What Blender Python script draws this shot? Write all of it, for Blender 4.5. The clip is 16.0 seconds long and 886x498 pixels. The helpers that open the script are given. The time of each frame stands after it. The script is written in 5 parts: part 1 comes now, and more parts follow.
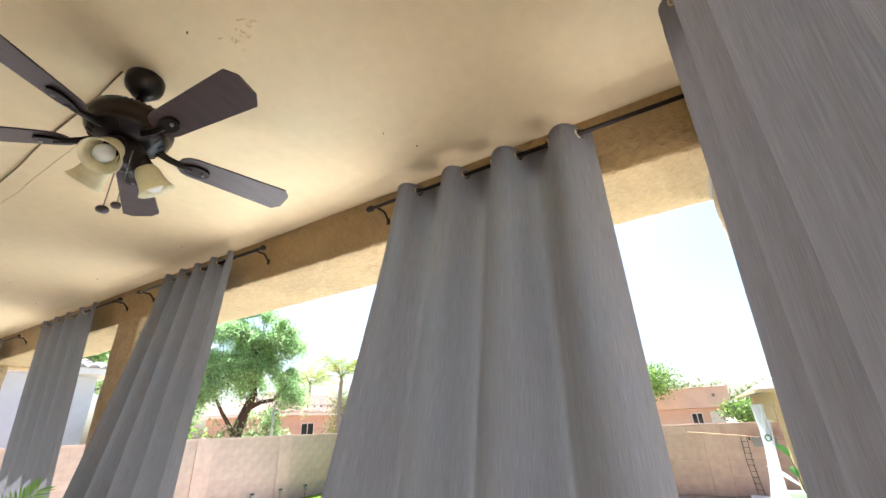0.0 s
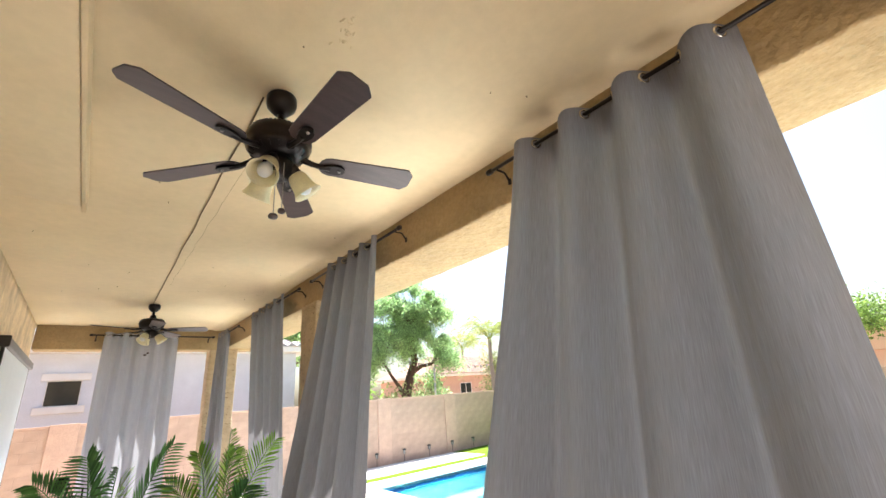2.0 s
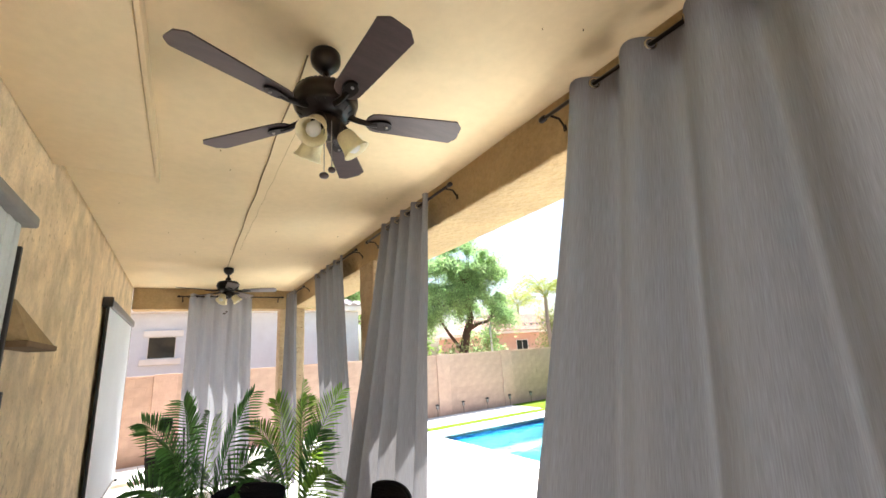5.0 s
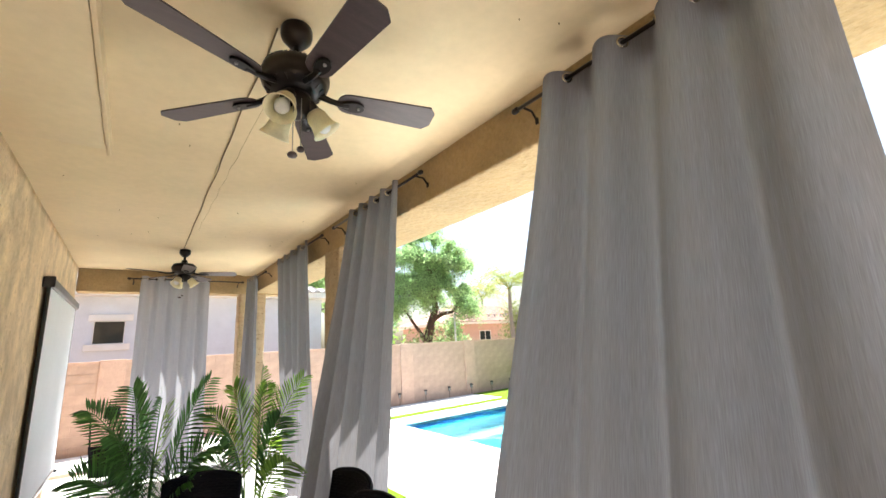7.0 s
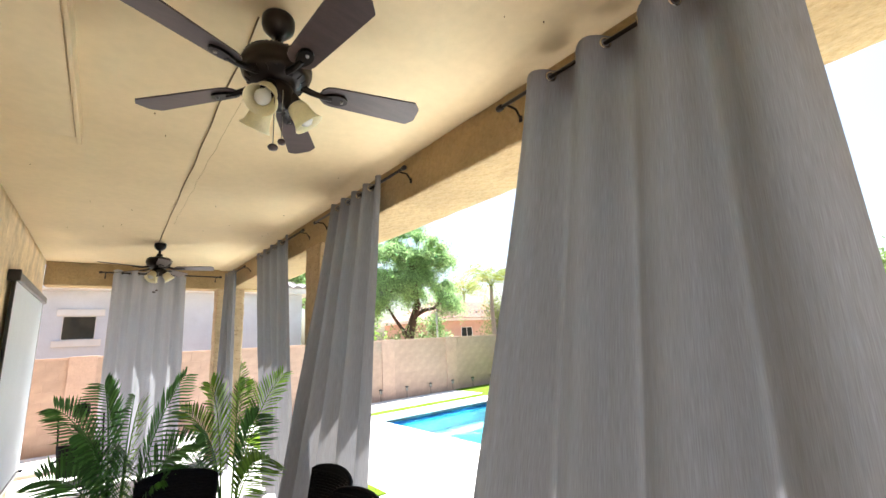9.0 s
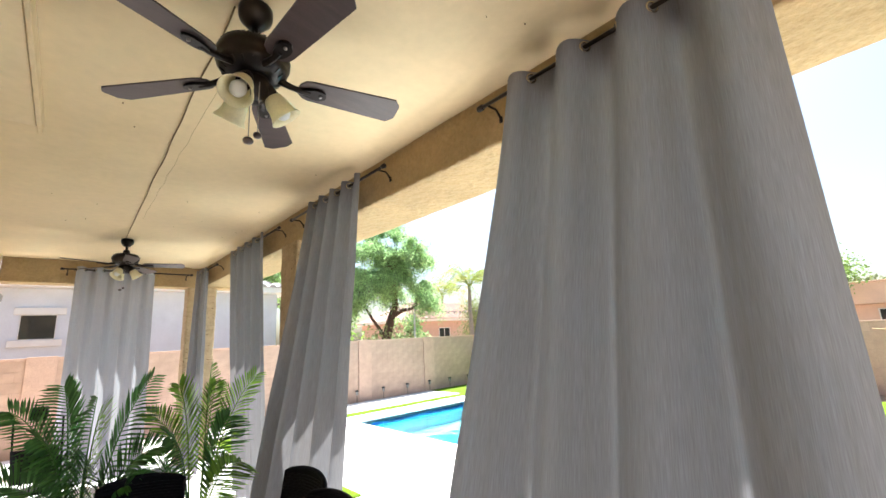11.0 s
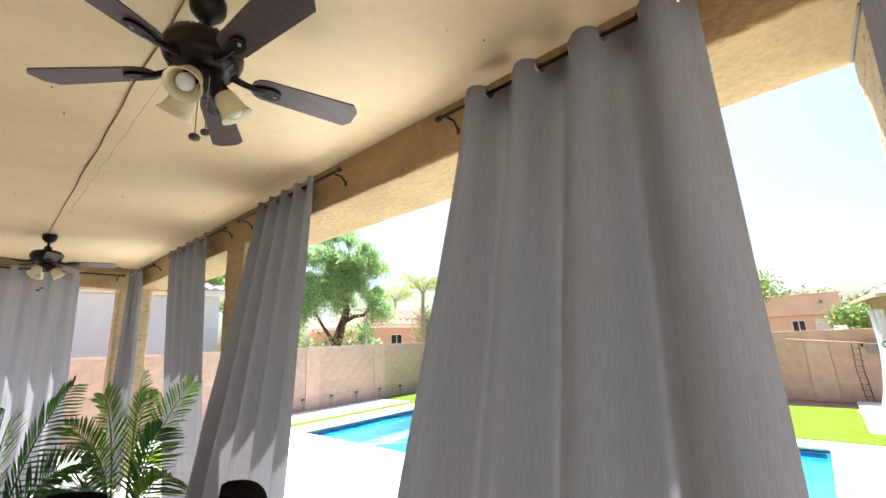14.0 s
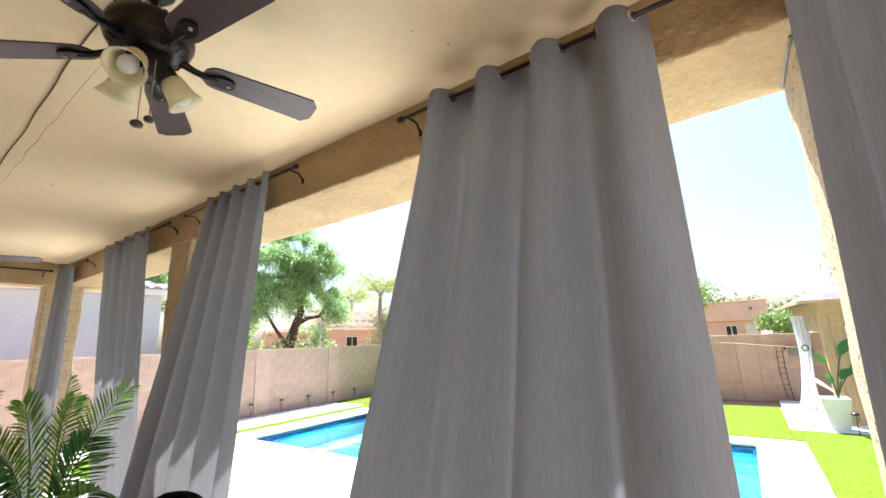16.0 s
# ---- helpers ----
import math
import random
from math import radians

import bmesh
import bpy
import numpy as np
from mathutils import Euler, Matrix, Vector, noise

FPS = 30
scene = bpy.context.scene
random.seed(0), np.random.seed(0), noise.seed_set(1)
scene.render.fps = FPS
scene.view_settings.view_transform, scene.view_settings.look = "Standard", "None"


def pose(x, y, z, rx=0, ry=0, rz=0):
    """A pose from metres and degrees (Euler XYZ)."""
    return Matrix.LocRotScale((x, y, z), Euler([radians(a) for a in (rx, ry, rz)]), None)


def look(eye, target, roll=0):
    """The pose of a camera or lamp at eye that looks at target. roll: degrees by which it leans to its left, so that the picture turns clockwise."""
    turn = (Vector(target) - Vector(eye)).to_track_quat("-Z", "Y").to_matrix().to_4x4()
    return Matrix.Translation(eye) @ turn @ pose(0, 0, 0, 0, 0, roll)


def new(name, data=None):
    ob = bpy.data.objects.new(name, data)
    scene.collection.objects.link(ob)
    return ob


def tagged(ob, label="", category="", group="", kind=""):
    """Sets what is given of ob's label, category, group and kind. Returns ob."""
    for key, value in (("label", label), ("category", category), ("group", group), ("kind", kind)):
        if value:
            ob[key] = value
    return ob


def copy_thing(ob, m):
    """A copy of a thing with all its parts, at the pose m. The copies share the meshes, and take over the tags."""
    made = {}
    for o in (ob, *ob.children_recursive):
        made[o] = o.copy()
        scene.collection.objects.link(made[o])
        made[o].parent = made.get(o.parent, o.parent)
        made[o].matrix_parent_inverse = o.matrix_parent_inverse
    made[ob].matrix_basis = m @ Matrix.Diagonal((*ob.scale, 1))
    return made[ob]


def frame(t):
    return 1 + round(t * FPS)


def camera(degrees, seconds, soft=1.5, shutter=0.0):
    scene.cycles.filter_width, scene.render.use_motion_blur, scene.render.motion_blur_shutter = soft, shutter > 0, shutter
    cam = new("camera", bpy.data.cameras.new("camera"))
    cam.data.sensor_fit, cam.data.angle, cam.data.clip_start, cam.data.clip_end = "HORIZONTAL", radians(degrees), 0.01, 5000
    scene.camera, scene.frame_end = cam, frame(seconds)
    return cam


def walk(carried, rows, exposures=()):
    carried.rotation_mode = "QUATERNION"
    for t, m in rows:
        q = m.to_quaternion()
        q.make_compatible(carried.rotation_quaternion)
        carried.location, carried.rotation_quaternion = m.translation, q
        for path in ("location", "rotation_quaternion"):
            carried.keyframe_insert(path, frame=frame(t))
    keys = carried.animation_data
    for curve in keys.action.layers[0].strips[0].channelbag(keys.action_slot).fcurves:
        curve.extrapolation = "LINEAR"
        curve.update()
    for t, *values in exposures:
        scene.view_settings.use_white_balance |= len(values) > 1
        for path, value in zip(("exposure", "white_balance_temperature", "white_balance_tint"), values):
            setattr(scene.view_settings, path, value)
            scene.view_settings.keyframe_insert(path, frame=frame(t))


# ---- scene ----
cam = camera(94.2, 16.0)

PATH = [
    (0, (-1.602, 0.573, 1.79), (-0.014, 1.494, 2.583), -2.4),
    (0.5, (-1.614, 0.561, 1.786), (-0.092, 1.61, 2.55), -3.1),
    (1, (-1.612, 0.563, 1.781), (-0.181, 1.754, 2.512), -3.6),
    (1.5, (-1.609, 0.56, 1.775), (-0.282, 1.884, 2.471), -4.1),
    (2, (-1.606, 0.569, 1.78), (-0.379, 2.004, 2.439), -4.5),
    (2.5, (-1.604, 0.571, 1.777), (-0.467, 2.091, 2.407), -4.8),
    (3, (-1.593, 0.581, 1.779), (-0.532, 2.166, 2.381), -4.8),
    (3.5, (-1.589, 0.581, 1.778), (-0.576, 2.207, 2.353), -4.8),
    (6, (-1.572, 0.614, 1.761), (-0.475, 2.224, 2.214), -3.6),
    (6.5, (-1.58, 0.615, 1.758), (-0.442, 2.199, 2.201), -3.4),
    (7, (-1.583, 0.614, 1.756), (-0.407, 2.171, 2.193), -3.2),
    (7.5, (-1.583, 0.613, 1.758), (-0.391, 2.16, 2.188), -3.1),
    (8, (-1.583, 0.612, 1.758), (-0.374, 2.147, 2.183), -3.1),
    (8.5, (-1.583, 0.61, 1.754), (-0.357, 2.133, 2.176), -3.0),
    (9, (-1.582, 0.616, 1.755), (-0.338, 2.125, 2.171), -3.1),
    (11.5, (-1.575, 0.626, 1.75), (-0.232, 2.048, 2.166), -2.9),
    (12, (-1.574, 0.627, 1.753), (-0.209, 2.027, 2.172), -2.8),
    (12.5, (-1.576, 0.626, 1.755), (-0.185, 2.0, 2.177), -2.7),
    (13, (-1.577, 0.628, 1.758), (-0.159, 1.972, 2.183), -2.8),
    (13.5, (-1.581, 0.62, 1.754), (-0.135, 1.933, 2.185), -2.7),
    (14, (-1.58, 0.616, 1.755), (-0.107, 1.897, 2.19), -2.6),
    (14.5, (-1.579, 0.612, 1.757), (-0.077, 1.859, 2.196), -2.5),
    (15, (-1.577, 0.614, 1.756), (-0.046, 1.823, 2.196), -2.4),
    (15.5, (-1.577, 0.615, 1.756), (-0.014, 1.784, 2.195), -2.4),
    (16, (-1.573, 0.621, 1.757), (0.022, 1.745, 2.195), -2.4),
]
EXPOSURES = ((0.0, 2.17, 6000, 10), (1.5, 2.14, 6300, 10), (3.5, 2.16, 6480, 10), (8.0, 2.14, 6400, 8), (12.0, 2.06, 6280, 7), (13.5, 2.03, 6280, 9), (16.0, 2.0, 6150, 10))
walk(cam, [(t, look(eye, target, roll)) for t, eye, target, roll in PATH], EXPOSURES)

# ---------------------------------------------------------------- world and light
SUN_TO = Vector((0.475, 0.30, 1.0)).normalized()
world = bpy.data.worlds.new("sky")
world.use_nodes = True
scene.world = world
wn = world.node_tree
sky = wn.nodes.new("ShaderNodeTexSky")
sky.sky_type = "NISHITA"
sky.sun_disc = False
sky.sun_elevation = math.asin(SUN_TO.z)
sky.sun_rotation = math.atan2(SUN_TO.x, SUN_TO.y)
sky.air_density, sky.dust_density, sky.ozone_density = 1.15, 2.8, 2.6
wn.links.new(sky.outputs[0], wn.nodes["Background"].inputs[0])
wn.nodes["Background"].inputs[1].default_value = 0.062

sun = new("sun", bpy.data.lights.new("sun", "SUN"))
sun.data.energy, sun.data.angle, sun.data.color = 5.0, radians(0.53), (1.0, 0.968, 0.92)
sun.matrix_world = look((0, 0, 30), Vector((0, 0, 30)) - SUN_TO)


# ---------------------------------------------------------------- materials
def material(name, color, rough=0.7, metal=0.0, scale=8.0, vary=0.12, bump=0.0, bump_scale=60.0, fine=0.06,
             stretch=(1, 1, 1), per_object=0.0, per_island=0.0, translucent=0.0, second=None, second_scale=2.0, detail=6.0,
             specular=0.5, bump_distance=0.01, woven=False, pits=None):
    m = bpy.data.materials.new(name)
    m.use_nodes = True
    nt = m.node_tree
    N, L = nt.nodes, nt.links
    b = N["Principled BSDF"]
    b.inputs["Roughness"].default_value = rough
    b.inputs["Metallic"].default_value = metal
    b.inputs["Specular IOR Level"].default_value = specular
    tc = N.new("ShaderNodeTexCoord")
    mp = N.new("ShaderNodeMapping")
    mp.inputs["Scale"].default_value = stretch
    L.new(tc.outputs["UV" if woven else "Object"], mp.inputs[0])

    def noise_node(s, d=detail):
        n = N.new("ShaderNodeTexNoise")
        n.inputs["Scale"].default_value, n.inputs["Detail"].default_value = s, d
        L.new(mp.outputs[0], n.inputs["Vector"])
        return n

    def scaled(src, low, high):
        r = N.new("ShaderNodeMapRange")
        r.inputs[1].default_value, r.inputs[2].default_value = 0.3, 0.7
        r.inputs[3].default_value, r.inputs[4].default_value = low, high
        L.new(src, r.inputs[0])
        return r.outputs[0]

    def times(col, fac):
        x = N.new("ShaderNodeMix")
        x.data_type, x.blend_type = "RGBA", "MULTIPLY"
        x.inputs[0].default_value = 1.0
        L.new(col, x.inputs[6])
        L.new(fac, x.inputs[7])
        return x.outputs[2]

    base = N.new("ShaderNodeRGB")
    base.outputs[0].default_value = (*color, 1)
    out = base.outputs[0]
    if second:
        mix = N.new("ShaderNodeMix")
        mix.data_type = "RGBA"
        L.new(scaled(noise_node(second_scale, 9.0).outputs[0], 0, 1), mix.inputs[0])
        L.new(out, mix.inputs[6])
        mix.inputs[7].default_value = (*second, 1)
        out = mix.outputs[2]
    if vary:
        out = times(out, scaled(noise_node(scale).outputs[0], 1 - vary, 1 + vary))
    if fine:
        out = times(out, scaled(noise_node(scale * 14).outputs[0], 1 - fine, 1 + fine))
    if pits:
        pit = N.new("ShaderNodeMix")
        pit.data_type = "RGBA"
        r = N.new("ShaderNodeMapRange")
        r.inputs[1].default_value, r.inputs[2].default_value = 0.62, 0.68
        L.new(noise_node(24.0, 3.0).outputs[0], r.inputs[0])
        L.new(r.outputs[0], pit.inputs[0])
        L.new(out, pit.inputs[6])
        pit.inputs[7].default_value = (*pits, 1)
        out = pit.outputs[2]
    if per_object or per_island:
        src = N.new("ShaderNodeObjectInfo").outputs["Random"] if per_object else N.new("ShaderNodeNewGeometry").outputs["Random Per Island"]
        r = N.new("ShaderNodeMapRange")
        p = per_object or per_island
        r.inputs[3].default_value, r.inputs[4].default_value = 1 - p, 1 + p
        L.new(src, r.inputs[0])
        out = times(out, r.outputs[0])
    L.new(out, b.inputs["Base Color"])
    if bump:
        bp = N.new("ShaderNodeBump")
        bp.inputs["Strength"].default_value = bump
        bp.inputs["Distance"].default_value = bump_distance
        L.new(noise_node(bump_scale, 4.0).outputs[0], bp.inputs["Height"])
        L.new(bp.outputs[0], b.inputs["Normal"])
    if translucent:
        tr = N.new("ShaderNodeBsdfTranslucent")
        L.new(out, tr.inputs[0])
        ms = N.new("ShaderNodeMixShader")
        ms.inputs[0].default_value = translucent
        L.new(b.outputs[0], ms.inputs[1])
        L.new(tr.outputs[0], ms.inputs[2])
        L.new(ms.outputs[0], N["Material Output"].inputs[0])
    return m


M_CEIL = material("ceiling paint", (0.70, 0.55, 0.335), 0.75, scale=1.3, vary=0.06, fine=0.03, bump=0.14, bump_scale=22)
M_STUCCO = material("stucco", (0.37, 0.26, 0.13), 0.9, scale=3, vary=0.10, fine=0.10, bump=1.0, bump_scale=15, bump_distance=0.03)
M_HOUSE = material("skip trowel stucco", (0.84, 0.67, 0.445), 0.9, scale=5, vary=0.20, fine=0.08, bump=0.9, bump_scale=16,
                   stretch=(1, 1.1, 0.8), second=(0.66, 0.51, 0.325), second_scale=5.5, bump_distance=0.022, pits=(0.60, 0.455, 0.285))
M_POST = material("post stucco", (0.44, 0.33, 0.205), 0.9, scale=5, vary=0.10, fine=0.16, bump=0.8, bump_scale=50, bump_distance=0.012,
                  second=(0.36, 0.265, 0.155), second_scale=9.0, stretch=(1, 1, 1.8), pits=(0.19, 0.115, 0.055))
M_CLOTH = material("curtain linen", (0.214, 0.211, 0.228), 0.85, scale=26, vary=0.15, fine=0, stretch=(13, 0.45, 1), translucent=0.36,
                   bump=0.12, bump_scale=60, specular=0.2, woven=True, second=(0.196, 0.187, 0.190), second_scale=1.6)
# Same linen made paler, so the end curtain's backlit brightness sits in its colour.
M_CLOTH_BACKLIT = material("curtain linen, backlit tone", (0.37, 0.38, 0.41), 0.85, scale=26, vary=0.10, fine=0, stretch=(13, 0.45, 1), translucent=0.40,
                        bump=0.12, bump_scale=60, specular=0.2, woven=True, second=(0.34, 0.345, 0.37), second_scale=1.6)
M_ROD = material("rod black", (0.018, 0.014, 0.013), 0.35, metal=0.6, scale=30, vary=0.1, fine=0)
M_RING = material("grommet nickel", (0.62, 0.60, 0.56), 0.25, metal=1.0, fine=0)
M_BRONZE = material("oil rubbed bronze", (0.016, 0.012, 0.011), 0.36, metal=0.55, scale=20, vary=0.25, fine=0.1)
M_BLADE = material("fan blade veneer", (0.060, 0.040, 0.040), 0.38, scale=5, vary=0.2, fine=0.15, stretch=(1, 8, 1))
M_SHADE = material("amber scavo glass", (0.84, 0.78, 0.55), 0.35, scale=10, vary=0.12, fine=0.05, translucent=0.35)
M_BULB = material("bulb glass", (0.85, 0.85, 0.83), 0.3, fine=0, vary=0.0, translucent=0.3)
M_CABLE = material("painted raceway", (0.36, 0.26, 0.14), 0.7, fine=0.1)
M_CRACK = material("ceiling joint shadow gap", (0.16, 0.10, 0.05), 0.9, fine=0.1)
M_CONC = material("pool deck concrete", (0.74, 0.73, 0.71), 0.85, scale=2, vary=0.06, fine=0.06, bump=0.15, bump_scale=80)
M_SLAB = material("patio slab concrete", (0.64, 0.625, 0.62), 0.7, scale=2.5, vary=0.10, fine=0.06, bump=0.1, bump_scale=90)
M_GRASS = material("artificial turf", (0.115, 0.190, 0.012), 0.9, scale=4, vary=0.12, fine=0.3, bump=0.6, bump_scale=220, specular=0.1)
M_BLADES = material("turf blades", (0.118, 0.193, 0.012), 0.9, per_island=0.10, fine=0, vary=0.05, specular=0.1)
M_DIRT = material("decomposed granite", (0.36, 0.25, 0.17), 0.95, scale=3, vary=0.12, fine=0.2, bump=0.5, bump_scale=60)
M_BLOCK = material("painted fence block", (0.48, 0.338, 0.262), 0.9, scale=6, vary=0.09, fine=0.10, bump=0.4, bump_scale=60, per_object=0.05)
M_BLOCK2 = material("painted fence block wall", (0.53, 0.365, 0.285), 0.9, scale=6, vary=0.09, fine=0.10, bump=0.4, bump_scale=60, per_island=0.04)
M_JOINT = material("fence mortar", (0.43, 0.315, 0.25), 0.95, scale=10, vary=0.1)
M_PLASTER = material("pool plaster", (0.20, 0.53, 0.62), 0.6, scale=2, vary=0.1, fine=0.04)
M_TILE = material("waterline tile", (0.02, 0.07, 0.20), 0.15, per_object=0.15, scale=12, vary=0.2, fine=0)
M_WHITE = material("white paint", (0.78, 0.77, 0.75), 0.5, scale=4, vary=0.04, fine=0.02)
M_SCREEN = material("matte screen fabric", (0.76, 0.80, 0.85), 0.8, scale=1.5, vary=0.03, fine=0.02)
M_BLACK = material("black plastic", (0.012, 0.012, 0.013), 0.45, scale=12, vary=0.2, fine=0.1)
M_WICKER = material("black resin wicker", (0.007, 0.007, 0.010), 0.75, scale=30, vary=0.25, fine=0.2, specular=0.15)
M_STEEL = material("grey metal", (0.32, 0.31, 0.30), 0.4, metal=0.8, scale=12, vary=0.1)
M_BLIND = material("ribbed shade fabric", (0.56, 0.60, 0.60), 0.7, scale=3, vary=0.05, fine=0.04)
M_HEAD = material("shade headrail grey", (0.22, 0.21, 0.20), 0.5, scale=10, vary=0.1)
M_FROND = material("areca frond", (0.068, 0.200, 0.042), 0.42, per_island=0.45, scale=6, vary=0.2, fine=0, translucent=0.28)
# The frond again, lighter and yellower: backlight put into the leaf colour.
M_FROND_BACKLIT = material("areca frond, backlit tone", (0.15, 0.31, 0.03), 0.42, per_island=0.45, scale=6, vary=0.2, fine=0, translucent=0.48)
M_STEM = material("areca cane", (0.05, 0.09, 0.02), 0.5, scale=14, vary=0.2)
M_SOIL = material("potting soil", (0.05, 0.035, 0.025), 0.95, scale=20, vary=0.3)
M_LEAF = material("mesquite leaf", (0.31, 0.47, 0.21), 0.6, per_island=0.45, scale=3, vary=0.2, fine=0, translucent=0.62)
M_LEAF2 = material("citrus leaf", (0.19, 0.31, 0.07), 0.5, per_island=0.5, scale=3, vary=0.2, fine=0, translucent=0.4)
M_LEAF3 = material("dry shrub leaf", (0.22, 0.26, 0.10), 0.7, per_island=0.45, scale=3, vary=0.2, fine=0, translucent=0.3)
M_PALM = material("fan palm leaf", (0.28, 0.35, 0.08), 0.6, per_island=0.4, scale=3, vary=0.2, fine=0, translucent=0.35)
M_PALM_DRY = material("dry palm leaf", (0.62, 0.40, 0.12), 0.7, per_island=0.3, scale=3, vary=0.2, fine=0, translucent=0.3)
M_BARK = material("mesquite bark", (0.085, 0.05, 0.032), 0.95, scale=10, vary=0.3, fine=0.2, bump=0.8, bump_scale=30, stretch=(1, 1, 0.3))
M_PALMBARK = material("palm bark", (0.27, 0.245, 0.22), 0.95, scale=8, vary=0.2, bump=0.6, bump_scale=18, stretch=(1, 1, 4))
M_NEIGH = material("pale grey stucco", (0.66, 0.70, 0.77), 0.9, scale=3, vary=0.05, fine=0.05, bump=0.3, bump_scale=40)
M_PINK = material("terracotta stucco", (0.56, 0.37, 0.29), 0.9, scale=2, vary=0.06, fine=0.05)
M_PINK2 = material("salmon stucco", (0.78, 0.57, 0.455), 0.9, scale=2, vary=0.06, fine=0.05)
M_ROOF = material("clay roof tile", (0.33, 0.205, 0.16), 0.85, per_island=0.14, scale=3, vary=0.12)
M_ROOF2 = material("grey roof tile", (0.38, 0.35, 0.34), 0.85, per_island=0.14, scale=3, vary=0.12)
M_HEAD2 = material("weathered shingle", (0.21, 0.19, 0.195), 0.9, scale=6, vary=0.15, fine=0.15, bump=0.4, bump_scale=40)
M_PANE = material("dark window glass", (0.03, 0.035, 0.035), 0.06, fine=0, vary=0.1)
M_WOOD = material("cedar stain", (0.46, 0.31, 0.17), 0.7, scale=6, vary=0.15, fine=0.1, stretch=(4, 4, 0.6))
M_SHEET = material("white drape", (0.75, 0.76, 0.78), 0.8, scale=5, vary=0.04, translucent=0.3)
M_BLUE = material("blue plastic", (0.10, 0.30, 0.65), 0.4)
M_RUG = material("dark rug yarn", (0.035, 0.033, 0.035), 0.95, scale=40, vary=0.2, bump=0.4, bump_scale=300)
M_RUGW = material("pale rug yarn", (0.70, 0.69, 0.68), 0.95, scale=40, vary=0.1, bump=0.4, bump_scale=300)
M_FIG = material("bird of paradise leaf", (0.05, 0.16, 0.03), 0.4, scale=6, vary=0.2, translucent=0.3)

M_WATER = bpy.data.materials.new("pool water")
M_WATER.use_nodes = True
_nt = M_WATER.node_tree
_b = _nt.nodes["Principled BSDF"]
_b.inputs["Base Color"].default_value = (0.55, 0.90, 0.97, 1)
_b.inputs["Transmission Weight"].default_value = 1.0
_b.inputs["Roughness"].default_value = 0.0
_b.inputs["IOR"].default_value = 1.33
_n = _nt.nodes.new("ShaderNodeTexNoise")
_n.inputs["Scale"].default_value = 2.2
_bp = _nt.nodes.new("ShaderNodeBump")
_bp.inputs["Strength"].default_value, _bp.inputs["Distance"].default_value = 0.25, 0.02
_tc = _nt.nodes.new("ShaderNodeTexCoord")
_nt.links.new(_tc.outputs["Object"], _n.inputs["Vector"])
_nt.links.new(_n.outputs[0], _bp.inputs["Height"])
_nt.links.new(_bp.outputs[0], _b.inputs["Normal"])


# ---------------------------------------------------------------- builders
def link(name, bm, mat, smooth=False):
    me = bpy.data.meshes.new(name)
    bm.normal_update()
    bm.to_mesh(me)
    bm.free()
    me.materials.append(mat)
    if smooth:
        me.polygons.foreach_set("use_smooth", [True] * len(me.polygons))
    return me


def part(name, bm, mat, parent, label="", smooth=False):
    ob = new(name, link(name, bm, mat, smooth))
    ob.parent = parent
    if label:
        ob["label"] = label
    return ob


def thing(name, label, category, place=(0, 0, 0), rz=0.0, group="", kind=""):
    ob = new(name)
    ob.empty_display_size = 0.1
    ob.matrix_world = pose(*place, 0, 0, rz)
    return tagged(ob, label, category, group, kind)


def single(name, bm, mat, label, category="", kind="", smooth=False, group=""):
    return tagged(new(name, link(name, bm, mat, smooth)), label, category, group, kind)


def add_box(bm, lo, hi, bevel=0.0, m=None):
    r = bmesh.ops.create_cube(bm, size=1.0)
    vs = r["verts"]
    c = [(a + b) / 2 for a, b in zip(lo, hi)]
    s = [b - a for a, b in zip(lo, hi)]
    for v in vs:
        v.co = Vector((c[0] + v.co.x * s[0], c[1] + v.co.y * s[1], c[2] + v.co.z * s[2]))
    if bevel:
        es = list({e for v in vs for e in v.link_edges})
        g = bmesh.ops.bevel(bm, geom=es, offset=bevel, segments=2, affect="EDGES", profile=0.5)
        vs = list({v for f in g["faces"] for v in f.verts} | {v for v in vs if v.is_valid})
    if m is not None:
        for v in vs:
            v.co = m @ v.co
    return bm


def box(lo, hi, bevel=0.0, m=None):
    return add_box(bmesh.new(), lo, hi, bevel, m)


def add_tube(bm, pts, radii, seg=10, cap=True):
    """A tube of varying radius along points."""
    pts = [Vector(p) for p in pts]
    rings = []
    n = len(pts)
    if not isinstance(radii, (list, tuple)):
        radii = [radii] * n
    up = None
    for i, p in enumerate(pts):
        d = (pts[min(i + 1, n - 1)] - pts[max(i - 1, 0)])
        d = d.normalized() if d.length > 1e-9 else Vector((0, 0, 1))
        if up is None:
            up = d.orthogonal().normalized()
        else:
            up = (up - d * up.dot(d)).normalized()
        side = d.cross(up)
        rings.append([bm.verts.new(p + (up * math.cos(a) + side * math.sin(a)) * radii[i])
                      for a in [2 * math.pi * k / seg for k in range(seg)]])
    for a, b in zip(rings, rings[1:]):
        for k in range(seg):
            bm.faces.new((a[k], a[(k + 1) % seg], b[(k + 1) % seg], b[k]))
    if cap:
        bm.faces.new(rings[0][::-1])
        bm.faces.new(rings[-1])
    return bm


def tube(pts, radii, seg=10, cap=True):
    return add_tube(bmesh.new(), pts, radii, seg, cap)


